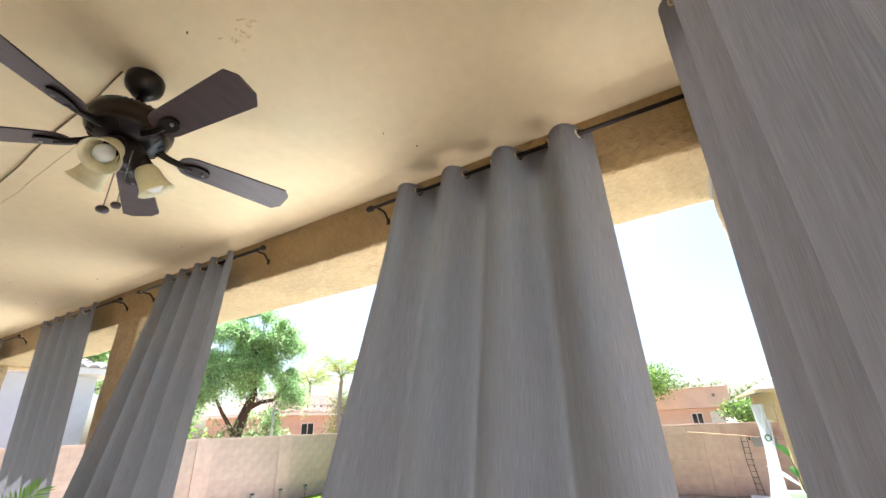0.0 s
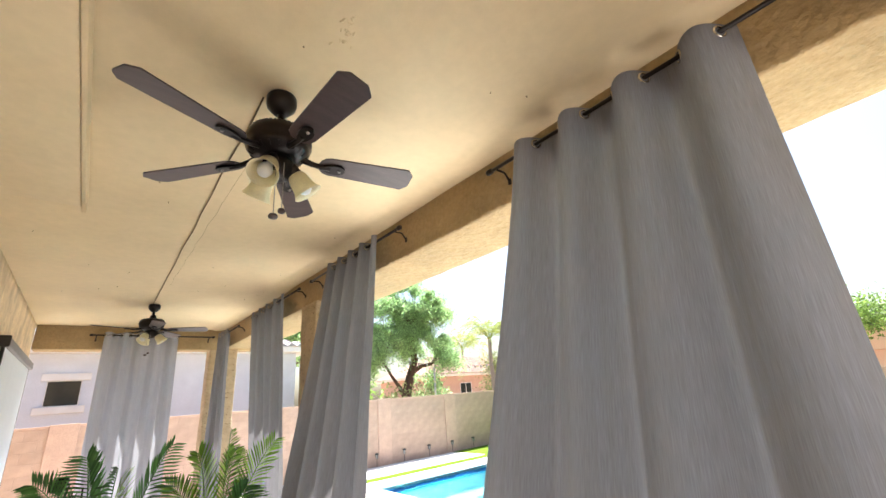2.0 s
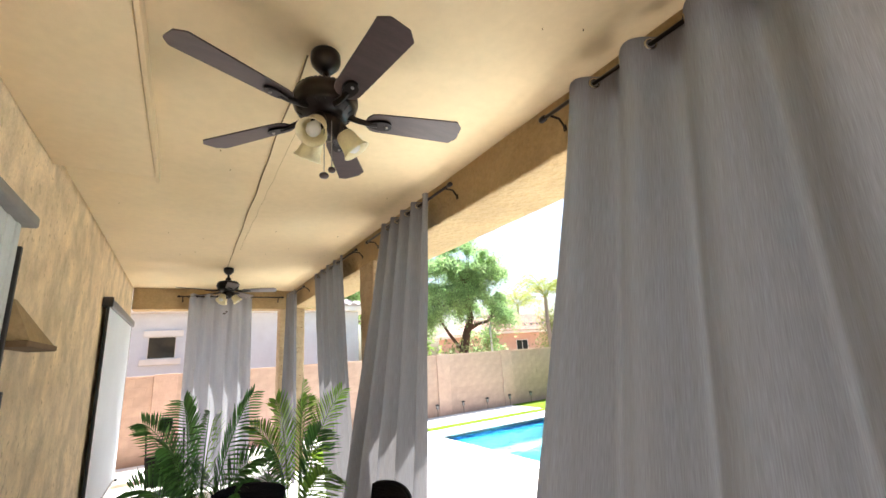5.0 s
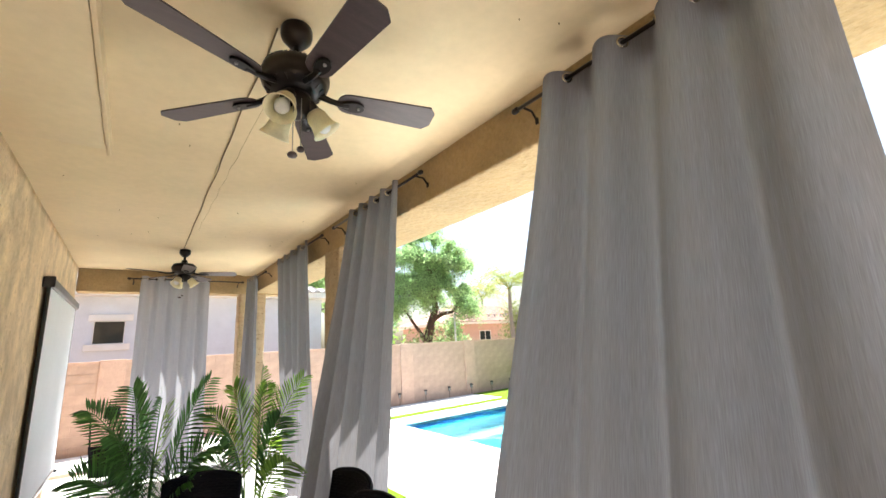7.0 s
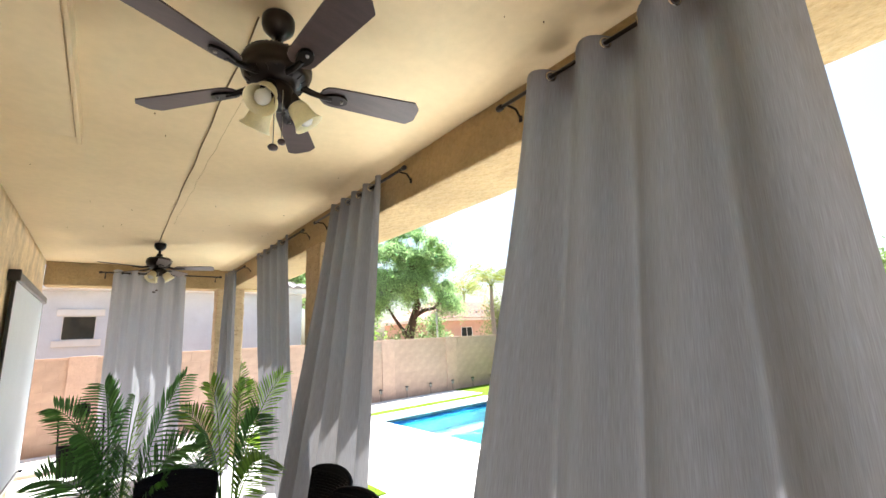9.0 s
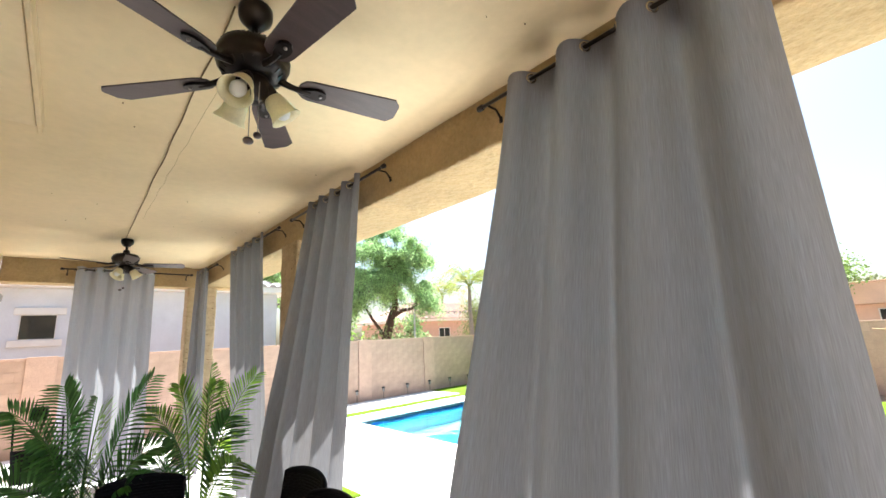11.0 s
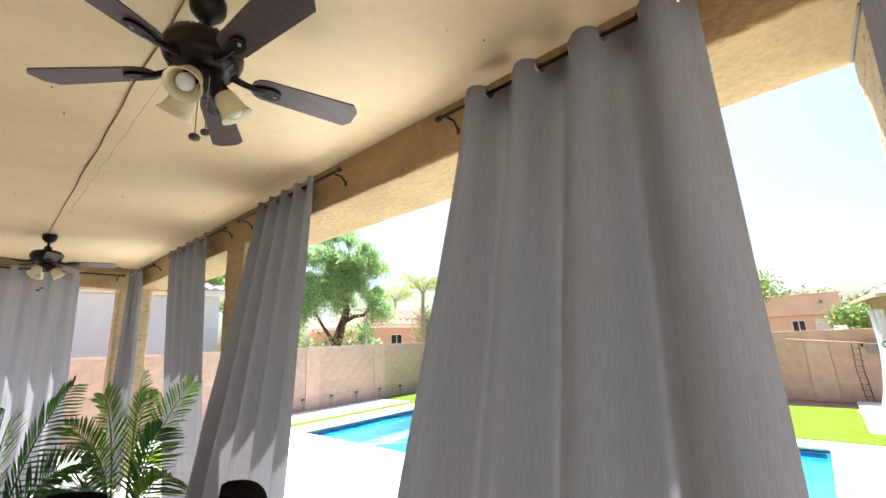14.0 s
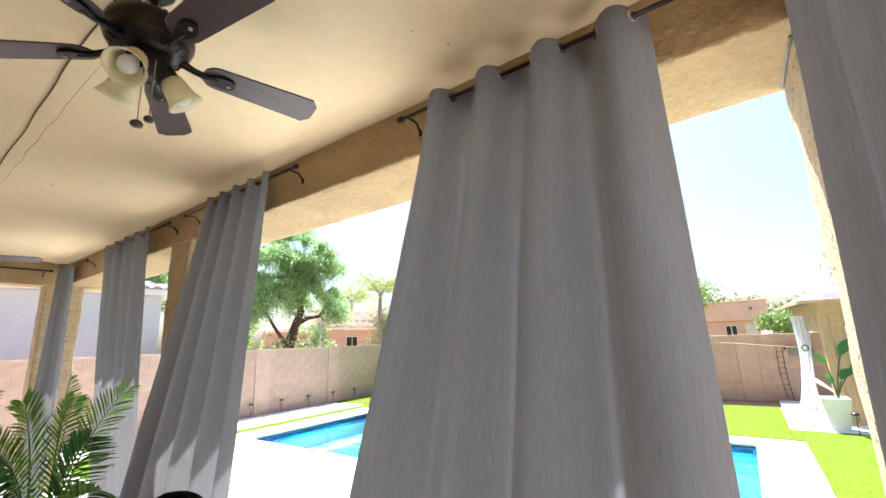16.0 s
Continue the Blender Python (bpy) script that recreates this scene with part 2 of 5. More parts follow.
def add_lathe(bm, profile, seg=28, m=Matrix(), close=True):
    """A turned shape from (radius, height) pairs."""
    rings = []
    for r, z in profile:
        if r < 1e-6:
            rings.append([bm.verts.new(m @ Vector((0, 0, z)))])
        else:
            rings.append([bm.verts.new(m @ Vector((r * math.cos(2 * math.pi * k / seg), r * math.sin(2 * math.pi * k / seg), z))) for k in range(seg)])
    for a, b in zip(rings, rings[1:]):
        if len(a) == 1 and len(b) == 1:
            continue
        for k in range(seg):
            k2 = (k + 1) % seg
            if len(a) == 1:
                bm.faces.new((a[0], b[k2], b[k]))
            elif len(b) == 1:
                bm.faces.new((a[k], a[k2], b[0]))
            else:
                bm.faces.new((a[k], a[k2], b[k2], b[k]))
    return bm


def lathe(profile, seg=28, m=Matrix()):
    return add_lathe(bmesh.new(), profile, seg, m)


def ring(center, axis, R, r, seg=20, tseg=8):
    bm = bmesh.new()
    q = Vector(axis).to_track_quat("Z", "Y").to_matrix().to_4x4()
    m = Matrix.Translation(center) @ q
    vs = [[bm.verts.new(m @ Vector(((R + r * math.cos(b)) * math.cos(a), (R + r * math.cos(b)) * math.sin(a), r * math.sin(b))))
           for b in [2 * math.pi * j / tseg for j in range(tseg)]] for a in [2 * math.pi * i / seg for i in range(seg)]]
    for i in range(seg):
        for j in range(tseg):
            bm.faces.new((vs[i][j], vs[(i + 1) % seg][j], vs[(i + 1) % seg][(j + 1) % tseg], vs[i][(j + 1) % tseg]))
    return bm


def rough_box(lo, hi, step=0.12, amp=0.004, bevel=0.012, seed=0.0):
    """A box cut into small faces and pushed about, for hand-finished stucco."""
    bm = bmesh.new()
    add_box(bm, lo, hi, bevel)
    size = max(b - a for a, b in zip(lo, hi))
    for axis in range(3):
        n = max(1, min(90, int((hi[axis] - lo[axis]) / step)))
        for i in range(1, n):
            co = [0, 0, 0]
            co[axis] = lo[axis] + (hi[axis] - lo[axis]) * i / n
            no = [0, 0, 0]
            no[axis] = 1
            bmesh.ops.bisect_plane(bm, geom=bm.verts[:] + bm.edges[:] + bm.faces[:], plane_co=co, plane_no=no)
    bm.normal_update()
    for v in bm.verts:
        v.co += v.normal * amp * noise.noise(v.co * 5.0 + Vector((seed, 0, 0)))
    return bm


# ---------------------------------------------------------------- plan
H = 3.10            # ceiling
XW = -2.31          # face of the house wall
YF = 8.56           # inner face of the end beam
YN = 0.10           # inner face of the near end
BX0, BX1 = 0.105, 0.675
ZB = 2.783           # underside of the side beam
ZR = 2.965          # rod height
POOL = (3.35, 6.75, 0.75, 9.02)

# ---------------------------------------------------------------- ground, deck and pool
px0, px1, py0, py1 = POOL


def ring_sheet(outer, inner, z, mat, name):
    """A flat sheet with a rectangular hole."""
    bm = bmesh.new()
    xs = [outer[0], inner[0], inner[1], outer[1]]
    ys = [outer[2], inner[2], inner[3], outer[3]]
    g = [[bm.verts.new((x, y, z)) for y in ys] for x in xs]
    for i in range(3):
        for j in range(3):
            if (i, j) != (1, 1):
                bm.faces.new((g[i][j], g[i + 1][j], g[i + 1][j + 1], g[i][j + 1]))
    return link(name, bm, mat)


ground = tagged(new("ground", ring_sheet((-400, 400, -400, 400), (px0 - 0.05, px1 + 0.05, py0 - 0.05, py1 + 0.05), -0.06, M_DIRT, "ground")),
                "brown decomposed granite yard ground reaching the horizon", "ground", kind="structure")

deck = new("pavement", ring_sheet((0.681, 7.32, 0.12, 9.83), (px0 - 0.3, px1 + 0.3, py0 - 0.3, py1 + 0.3), 0.0, M_CONC, "pavement"))
tagged(deck, "sunlit white concrete pool deck slabs and an unseen bounce slab", "pavement", kind="structure")
sol = deck.modifiers.new("thick", "SOLIDIFY")
sol.thickness = 0.07
# Unseen pale slab past the near end, added to bounce sunlight into the patio.
part("slab", box((-2.5, -14, -0.07), (3.0, -0.51, 0.0), 0.004), M_CONC, deck)
part("slab", box((-3.0, 10.20, -0.07), (7.67, 11.66, 0.0), 0.01), M_CONC, deck)
part("slab", box((-3.0, 9.16, -0.07), (0.35, 9.83, 0.0), 0.01), M_CONC, deck)


def turf(name, x0, x1, y0, y1, z=0.012, blades=2500, seed=1):
    rnd = random.Random(seed)
    t = single(name, box((x0, y0, -0.06), (x1, y1, z), 0.006), M_GRASS, "bright green artificial turf lawn", "lawn", "structure")
    verts, faces = [], []
    for _ in range(blades):
        x, y, a, h = rnd.uniform(x0, x1), rnd.uniform(y0, y1), rnd.uniform(0, 6.28), rnd.uniform(0.005, 0.011)
        dx, dy = math.cos(a) * 0.005, math.sin(a) * 0.005
        k = len(verts)
        verts += [(x - dx, y - dy, z), (x + dx, y + dy, z), (x + dy * 2, y - dx * 2, z + h)]
        faces.append((k, k + 1, k + 2))
    me = bpy.data.meshes.new("turf_blades")
    me.from_pydata(verts, [], faces)
    me.materials.append(M_BLADES)
    ob = new("turf_blades", me)
    ob.parent = t
    tagged(ob, kind="stuff")
    return t


turf("lawn", 7.33, 10.75, 0.25, 7.5, blades=8000, seed=1)
turf("lawn", 7.33, 11.7, 7.503, 10.19, blades=5000, seed=6)
turf("lawn", 7.68, 11.7, 10.193, 11.66, blades=2500, seed=7)
turf("lawn", 3.01, 8.15, -6, 0.115, blades=6000, seed=2)
part("slab", box((0.681, -0.505, -0.07), (3.0, 0.115, 0.0), 0.004), M_CONC, deck)
turf("lawn", 7.33, 8.19, 0.118, 0.248, blades=60, seed=5)
turf("lawn", 1.0, 7.325, 9.84, 10.19, blades=3500, seed=3)
turf("lawn", 0.70, 1.15, 5.2, 9.82, z=0.016, blades=3500, seed=4)

pool = thing("swimming_pool", "rectangular in-ground pool with clear turquoise water", "pool", (0, 0, 0), kind="structure")
bm = bmesh.new()
W0, D = -0.105, -1.35
b = [bm.verts.new(p) for p in ((px0, py0, D), (px1, py0, D), (px1, py1, D), (px0, py1, D))]
t4 = [bm.verts.new((v.co.x, v.co.y, -0.02)) for v in b]
bm.faces.new(b)
for i in range(4):
    bm.faces.new((b[i], t4[i], t4[(i + 1) % 4], b[(i + 1) % 4]))
part("basin", bm, M_PLASTER, pool, "pale plaster pool basin")
part("bench", box((px0 + 0.01, py1 - 0.75, D), (px1 - 0.01, py1 - 0.01, -0.55), 0.03), M_PLASTER, pool)
part("step", box((px0 + 0.01, py1 - 1.5, D), (px0 + 1.6, py1 - 0.755, -0.85), 0.03), M_PLASTER, pool)
bm = bmesh.new()
add_box(bm, (px0 + 0.004, py0 + 0.004, -0.24), (px1 - 0.004, py1 - 0.004, W0))
part("water", bm, M_WATER, pool, "clear turquoise water").visible_shadow = False
for lo, hi in (((px0 - 0.3, py0 - 0.3), (px0, py1 + 0.3)), ((px1, py0 - 0.3), (px1 + 0.3, py1 + 0.3)),
               ((px0 + 0.002, py0 - 0.3), (px1 - 0.002, py0)), ((px0 + 0.002, py1), (px1 - 0.002, py1 + 0.3))):
    part("coping", box((lo[0], lo[1], -0.06), (hi[0], hi[1], 0.018), 0.012), M_CONC, pool, "white concrete coping")
# blue tiles of the waterline
tile_mesh_x = link("tile", box((0.006, -0.003, -0.15), (0.294, 0.006, -0.03), 0), M_TILE)
tile_mesh_y = link("tile", box((-0.003, 0.006, -0.15), (0.006, 0.294, -0.03), 0), M_TILE)
for k in range(int((px1 - px0) / 0.3)):
    o = new("tile", tile_mesh_x)
    o.location = (px0 + 0.05 + 0.3 * k, py1 - 0.01, -0.03)
    o.parent = pool
    o = new("tile", tile_mesh_x)
    o.location = (px0 + 0.05 + 0.3 * k, py0 + 0.006, -0.03)
    o.parent = pool
for k in range(int((py1 - py0) / 0.3)):
    for x in (px0 + 0.005, px1 - 0.01):
        o = new("tile", tile_mesh_y)
        o.location = (x, py0 + 0.05 + 0.3 * k, -0.03)
        o.parent = pool

# ---------------------------------------------------------------- patio shell
floor = single("floor", box((XW - 0.2, -0.5, -0.1), (0.677, 9.15, 0.004), 0.006), M_SLAB, "smooth grey concrete patio slab", "floor", "structure")
rug = thing("striped_rug", "black and white striped outdoor rug on concrete", "rug")
part("field", box((-2.05, 3.0, 0.005), (-0.35, 6.2, 0.012), 0.003), M_RUGW, rug)
for k in range(16):
    y = 3.05 + 0.2 * k
    part("stripe", box((-2.04, y, 0.0125), (-0.36, y + 0.045 + 0.02 * (k % 3), 0.0155)), M_RUG, rug)

# ceiling: one sheet with a soft ridge along the beam edge, shaped to mimic curtain shadow
bm = bmesh.new()
NX, NY = 210, 230
x0, x1, y0, y1 = XW - 0.05, BX1 + 0.03, -0.45, 8.88
grid = []
for i in range(NX + 1):
    row = []
    for j in range(NY + 1):
        x, y = x0 + (x1 - x0) * i / NX, y0 + (y1 - y0) * j / NY
        z = H + 0.006 * noise.noise((x * 0.9, y * 0.6, 3.0)) + 0.0012 * noise.noise((x * 7, y * 7, 0))
        ridge = -0.060 + 0.030 * noise.noise((y * 1.7, 2.0, 0.5))
        shade_dip = max(0.0, 0.011 + 0.010 * noise.noise((y * 1.5, 6.0, 0.3)))
        z -= shade_dip * math.exp(-((x - ridge) / (0.040 if x < ridge else 0.11)) ** 2)
        row.append(bm.verts.new((x, y, z)))
    grid.append(row)
for i in range(NX):
    for j in range(NY):
        bm.faces.new((grid[i][j], grid[i][j + 1], grid[i + 1][j + 1], grid[i + 1][j]))
add_box(bm, (x0, y0, H + 0.03), (x1, y1, H + 0.28))
single("ceiling", bm, M_CEIL, "cream yellow painted drywall patio ceiling, slightly wavy", "ceiling", "structure", smooth=True)
single("trim_ceiling_patch", rough_box((XW + 0.002, -0.3, H - 0.095), (-1.812, 3.66, H - 0.002), 0.2, 0.003, 0.005, 3.0), M_CEIL,
       "cream painted dropped drywall panel on the ceiling", "panel", "structure", smooth=True)
single("trim_ceiling_batten", box((-1.810, -0.3, H - 0.102), (-1.790, 3.74, H - 0.004), 0.004), M_CEIL,
       "cream painted wooden edge batten of the dropped panel", "trim", "structure")


def wire_on_ceiling(name, xa, ya, xb, yb, r, mat, label, wob=0.012, seed=0):
    n = 40
    pts = []
    for i in range(n + 1):
        f = i / n
        pts.append((xa + (xb - xa) * f + wob * noise.noise((f * 9, seed, 0)), ya + (yb - ya) * f, H - 0.008 + 0.004 * noise.noise((f * 14, seed, 5))))
    return single(name, tube(pts, r, 6), mat, label, "cable", smooth=True)


_r = random.Random(5)
_specks = bmesh.new()
for _k in range(26):
    _x, _y, _s = _r.uniform(-2.1, -0.1), _r.uniform(0.3, 6.5), _r.uniform(0.0018, 0.0038)
    add_lathe(_specks, [(_s, 0.004), (_s * 0.9, -0.004), (0, -0.005)], 7, Matrix.Translation((_x, _y, H - 0.006)))
single("trim_ceiling_nail_marks", _specks, M_CRACK, "small dark nail marks in the ceiling paint", "marks", "structure")
_drips = bmesh.new()
for _k in range(18):
    _f = _r.random()
    _x, _y, _s = -1.045 - 0.03 * _f + _r.gauss(0, 0.015), 1.74 - 0.16 * _f + _r.gauss(0, 0.02), _r.uniform(0.004, 0.013)
    add_lathe(_drips, [(_s, 0.003), (_s * 0.8, -0.0008), (0, -0.002)], 8, Matrix.Translation((_x, _y, H - 0.003)) @ Matrix.Rotation(_r.uniform(0, 3), 4, "Z") @ Matrix.Diagonal((1.0, 0.45, 1.0, 1.0)))
single("trim_ceiling_plaster_drips", _drips, M_CEIL, "cream plaster drips dried on the ceiling", "plaster", "structure", smooth=True)
wire_on_ceiling("ceiling_cable", -1.20, 2.20, -1.15, 6.72, 0.0036, M_CRACK, "dark cable run along the ceiling between two fans")
single("trim_ceiling_crack", tube([(-1.10 + 0.012 * noise.noise((k * 0.4, 7, 0)), 2.6 + 0.09 * k, H - 0.001) for k in range(36)], 0.0013, 5), M_CABLE,
       "hairline crack in the ceiling drywall", "crack", "structure")

wall = single("wall_house", rough_box((XW - 0.22, -0.5, 0), (XW, YF + 0.02, H + 0.02), 0.10, 0.008, 0.0, 2.0), M_HOUSE,
              "tan skip-trowel stucco house wall, smudged and weathered", "wall", "structure", smooth=True)
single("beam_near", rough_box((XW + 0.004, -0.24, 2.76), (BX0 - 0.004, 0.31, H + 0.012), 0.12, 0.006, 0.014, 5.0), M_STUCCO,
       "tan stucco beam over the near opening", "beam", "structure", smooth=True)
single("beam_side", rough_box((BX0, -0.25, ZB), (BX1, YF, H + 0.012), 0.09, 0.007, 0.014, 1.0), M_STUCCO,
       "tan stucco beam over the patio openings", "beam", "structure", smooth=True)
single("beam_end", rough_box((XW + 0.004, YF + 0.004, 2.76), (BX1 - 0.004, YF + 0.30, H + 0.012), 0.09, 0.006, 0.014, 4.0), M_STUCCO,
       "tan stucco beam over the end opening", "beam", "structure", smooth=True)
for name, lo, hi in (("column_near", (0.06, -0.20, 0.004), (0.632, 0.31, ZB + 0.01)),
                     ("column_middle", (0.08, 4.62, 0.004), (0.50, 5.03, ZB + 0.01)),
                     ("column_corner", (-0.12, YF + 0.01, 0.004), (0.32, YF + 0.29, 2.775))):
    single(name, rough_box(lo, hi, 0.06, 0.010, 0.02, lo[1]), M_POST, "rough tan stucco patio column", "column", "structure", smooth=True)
single("trim_column_line", tube([(0.22, 0.316, ZB - 0.004), (0.45, 0.318, ZB - 0.005), (0.625, 0.316, ZB - 0.004)], 0.006, 8), M_HEAD, "green-grey conduit stub by the column", "conduit", "structure", smooth=True)
single("roof_patio", box((XW - 0.3, -0.5, H + 0.29), (BX1 + 0.05, 8.91, H + 0.42), 0.02), M_ROOF2, "flat patio roof edge", "roof", "structure")

# ---------------------------------------------------------------- rods
def rod(label, a, b, wall_dir, brackets):
    """A curtain rod from a to b with end caps and wall brackets."""
    a, b = Vector(a), Vector(b)
    d = (b - a).normalized()
    t = thing("curtain_rod", label, "curtain rod", a, group="black curtain rods")
    loc = Matrix.Translation(-a)
    part("bar", tube([Vector((0, 0, 0)), b - a], 0.0105, 12), M_ROD, t, smooth=True)
    for p, s in ((Vector((0, 0, 0)), -1), (b - a, 1)):
        q = (d * s).to_track_quat("Z", "Y").to_matrix().to_4x4()
        part("end_cap", lathe([(0, -0.01), (0.0155, -0.01), (0.0175, 0.0), (0.0175, 0.022), (0.012, 0.03), (0, 0.031)], 14, Matrix.Translation(p) @ q), M_ROD, t, smooth=True)
    w = Vector(wall_dir)
    for f in brackets:
        p = (b - a) * f
        tip = p + w
        part("bracket", tube([p + Vector((0, 0, -0.012)), p + w * 0.62 + Vector((0, 0, -0.012)), p + w * 0.70 + Vector((0, 0, -0.02)), p + w * 0.95 + Vector((0, 0, -0.05)), tip + Vector((0, 0, -0.058))], 0.0065, 8), M_ROD, t, smooth=True)
        part("wall_plate", box(tip + Vector((-0.006, -0.010, -0.078)), tip + Vector((0.004, 0.010, -0.042)), 0.003) if abs(w.x) > abs(w.y) else box(tip + Vector((-0.010, -0.004, -0.078)), tip + Vector((0.010, 0.004, -0.042)), 0.003), M_ROD, t)
    return t


WALL_IN = (BX0 - 0.006, 0, 0)
rod("black metal curtain rod on the side beam", (0, 1.97, ZR), (0, 0.35, ZR), WALL_IN, (0.03, 0.5))
rod("black metal curtain rod on the side beam", (0, 2.94, ZR), (0, 4.56, ZR), WALL_IN, (0.03, 0.97))
rod("black metal curtain rod on the side beam", (0, 4.92, ZR), (0, 6.62, ZR), WALL_IN, (0.03, 0.97))
rod("black metal curtain rod on the side beam", (0, 7.34, ZR), (0, 8.42, ZR), WALL_IN, (0.03, 0.9))
rod("black metal curtain rod on the near end beam", (-0.28, 0.365, ZR - 0.01), (-1.95, 0.365, ZR - 0.01), (0, 0.316 - 0.365, 0), (0.03, 0.97))
rod("black metal curtain rod on the end beam", (-1.69, 8.45, ZR - 0.01), (-0.12, 8.45, ZR - 0.01), (0, YF - 8.45, 0), (0.03, 0.97))


# ---------------------------------------------------------------- curtains
def curtain(label, top, bottom, out, waves, amp, zb=0.05, zr=ZR, billow=0.0, seed=0, flare=1.5, bow=0.0, phase=0.0, cloth=None):
    """A grommet curtain: its top line, its bottom line (plan points), the side that its first bulge faces."""
    t0, t1, b0, b1 = [Vector((*p, 0)) for p in (*top, *bottom)]
    out = Vector((*out, 0)).normalized()
    base = (t0 + t1) / 2
    th = thing("curtain", label, "curtain", base, group="grey linen patio curtains")
    nu, nv = int(waves * 18), 46
    zt = zr + 0.038

    def wave(u, v):
        w = u * waves * 2 * math.pi + phase
        s = math.sin(w)
        s = math.copysign(abs(s) ** 0.8, s)
        pleat = 2.0 * abs(math.cos(w / 2 - math.pi / 4)) ** 1.15 - 1.0
        k = min(1.0, v * 2.5)
        s = s * (1 - k) + pleat * k
        low = 0.45 * math.sin(w * 0.5 + seed + 0.4) * v + 0.5 * noise.noise((u * 3.1 + seed * 3, v * 1.4, seed)) * v
        return s * (1 - 0.20 * v) + low

    def place(u, v):
        e = v ** 1.15
        p = t0.lerp(t1, u).lerp(b0.lerp(b1, u), e)
        a = amp * (0.75 + (flare - 0.75) * min(1, v * 1.6))
        if v < 0.02:
            a *= 0.96
        p = p + out * (a * wave(u, v) + billow * math.sin(math.pi * min(1, v * 0.9)) * math.sin(math.pi * (0.12 + 0.76 * u)))
        p = p + out * (0.007 * noise.noise((u * waves * 2.2, v * 6.0, seed * 2.0)) + 0.004 * noise.noise((u * waves * 5.0, v * 3.0, seed))) * min(1, v * 4)
        along = (t1 - t0).normalized()
        p = p + along * bow * math.sin(math.pi * v) * (u - 0.5) + along * 0.008 * noise.noise((u * 4, v * 5, seed + 9)) * v
        w = u * waves * 2 * math.pi + phase
        p.z = zt + (zb - zt) * v + 0.010 * math.sin(w) * (1 - v) ** 6 + (0.008 * noise.noise((u * 6, seed, 1)) if v > 0.97 else 0)
        return p - base

    bm = bmesh.new()
    g = [[bm.verts.new(place(i / nu, (j / nv) ** 1.25)) for j in range(nv + 1)] for i in range(nu + 1)]
    weave = bm.loops.layers.uv.new("weave")
    width, drop = (t1 - t0).length * 1.7, zt - zb
    for i in range(nu):
        for j in range(nv):
            f = bm.faces.new((g[i][j], g[i][j + 1], g[i + 1][j + 1], g[i + 1][j]))
            for lp, (a, b) in zip(f.loops, ((i, j), (i, j + 1), (i + 1, j + 1), (i + 1, j))):
                lp[weave].uv = (seed * 5.0 + width * a / nu, drop * (b / nv) ** 1.25)
    part("panel", bm, cloth or M_CLOTH, th, smooth=True)
    k = 0
    along = (t1 - t0).normalized()
    n_rings = int(waves * 2)
    for k in range(n_rings + 1):
        u = (k * math.pi - phase) / (waves * 2 * math.pi)
        if not 0.0 <= u <= 1.0:
            continue
        p = place(u, 0.0)
        p.z = zr
        d = (place(min(1, u + 0.01), 0.02) - place(max(0, u - 0.01), 0.02))
        d.z = 0
        nrm = Vector((-d.y, d.x, 0)).normalized()
        part("grommet", ring(p, nrm, 0.023, 0.0055), M_RING, th, "nickel grommet", smooth=True)
    return th


IN = (-1, 0)
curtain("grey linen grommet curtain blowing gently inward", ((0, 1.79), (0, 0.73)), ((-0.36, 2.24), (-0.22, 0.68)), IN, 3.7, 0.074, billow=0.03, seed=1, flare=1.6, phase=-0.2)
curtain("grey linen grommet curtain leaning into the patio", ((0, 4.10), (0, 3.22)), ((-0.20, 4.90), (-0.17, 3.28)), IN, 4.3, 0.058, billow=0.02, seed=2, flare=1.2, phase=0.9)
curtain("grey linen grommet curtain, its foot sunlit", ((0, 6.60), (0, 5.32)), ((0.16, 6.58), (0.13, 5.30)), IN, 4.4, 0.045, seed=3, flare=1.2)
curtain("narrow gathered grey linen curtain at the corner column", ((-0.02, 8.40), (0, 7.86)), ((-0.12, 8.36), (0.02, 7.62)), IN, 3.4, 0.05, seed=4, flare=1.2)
curtain("grey linen curtain on the end beam, backlight in its paler colour, foot sunlit", ((-1.55, 8.45), (-0.61, 8.45)), ((-1.56, 8.46), (-0.56, 8.44)), (0, -1), 4.6, 0.045, zr=ZR - 0.01, seed=5, flare=1.1, cloth=M_CLOTH_BACKLIT)
curtain("grey linen curtain on the near end beam", ((-0.42, 0.365), (-1.34, 0.365)), ((-0.44, 0.415), (-1.34, 0.37)), (0, 1), 3.2, 0.062, zr=ZR - 0.01, seed=6, flare=0.95, phase=1.45)


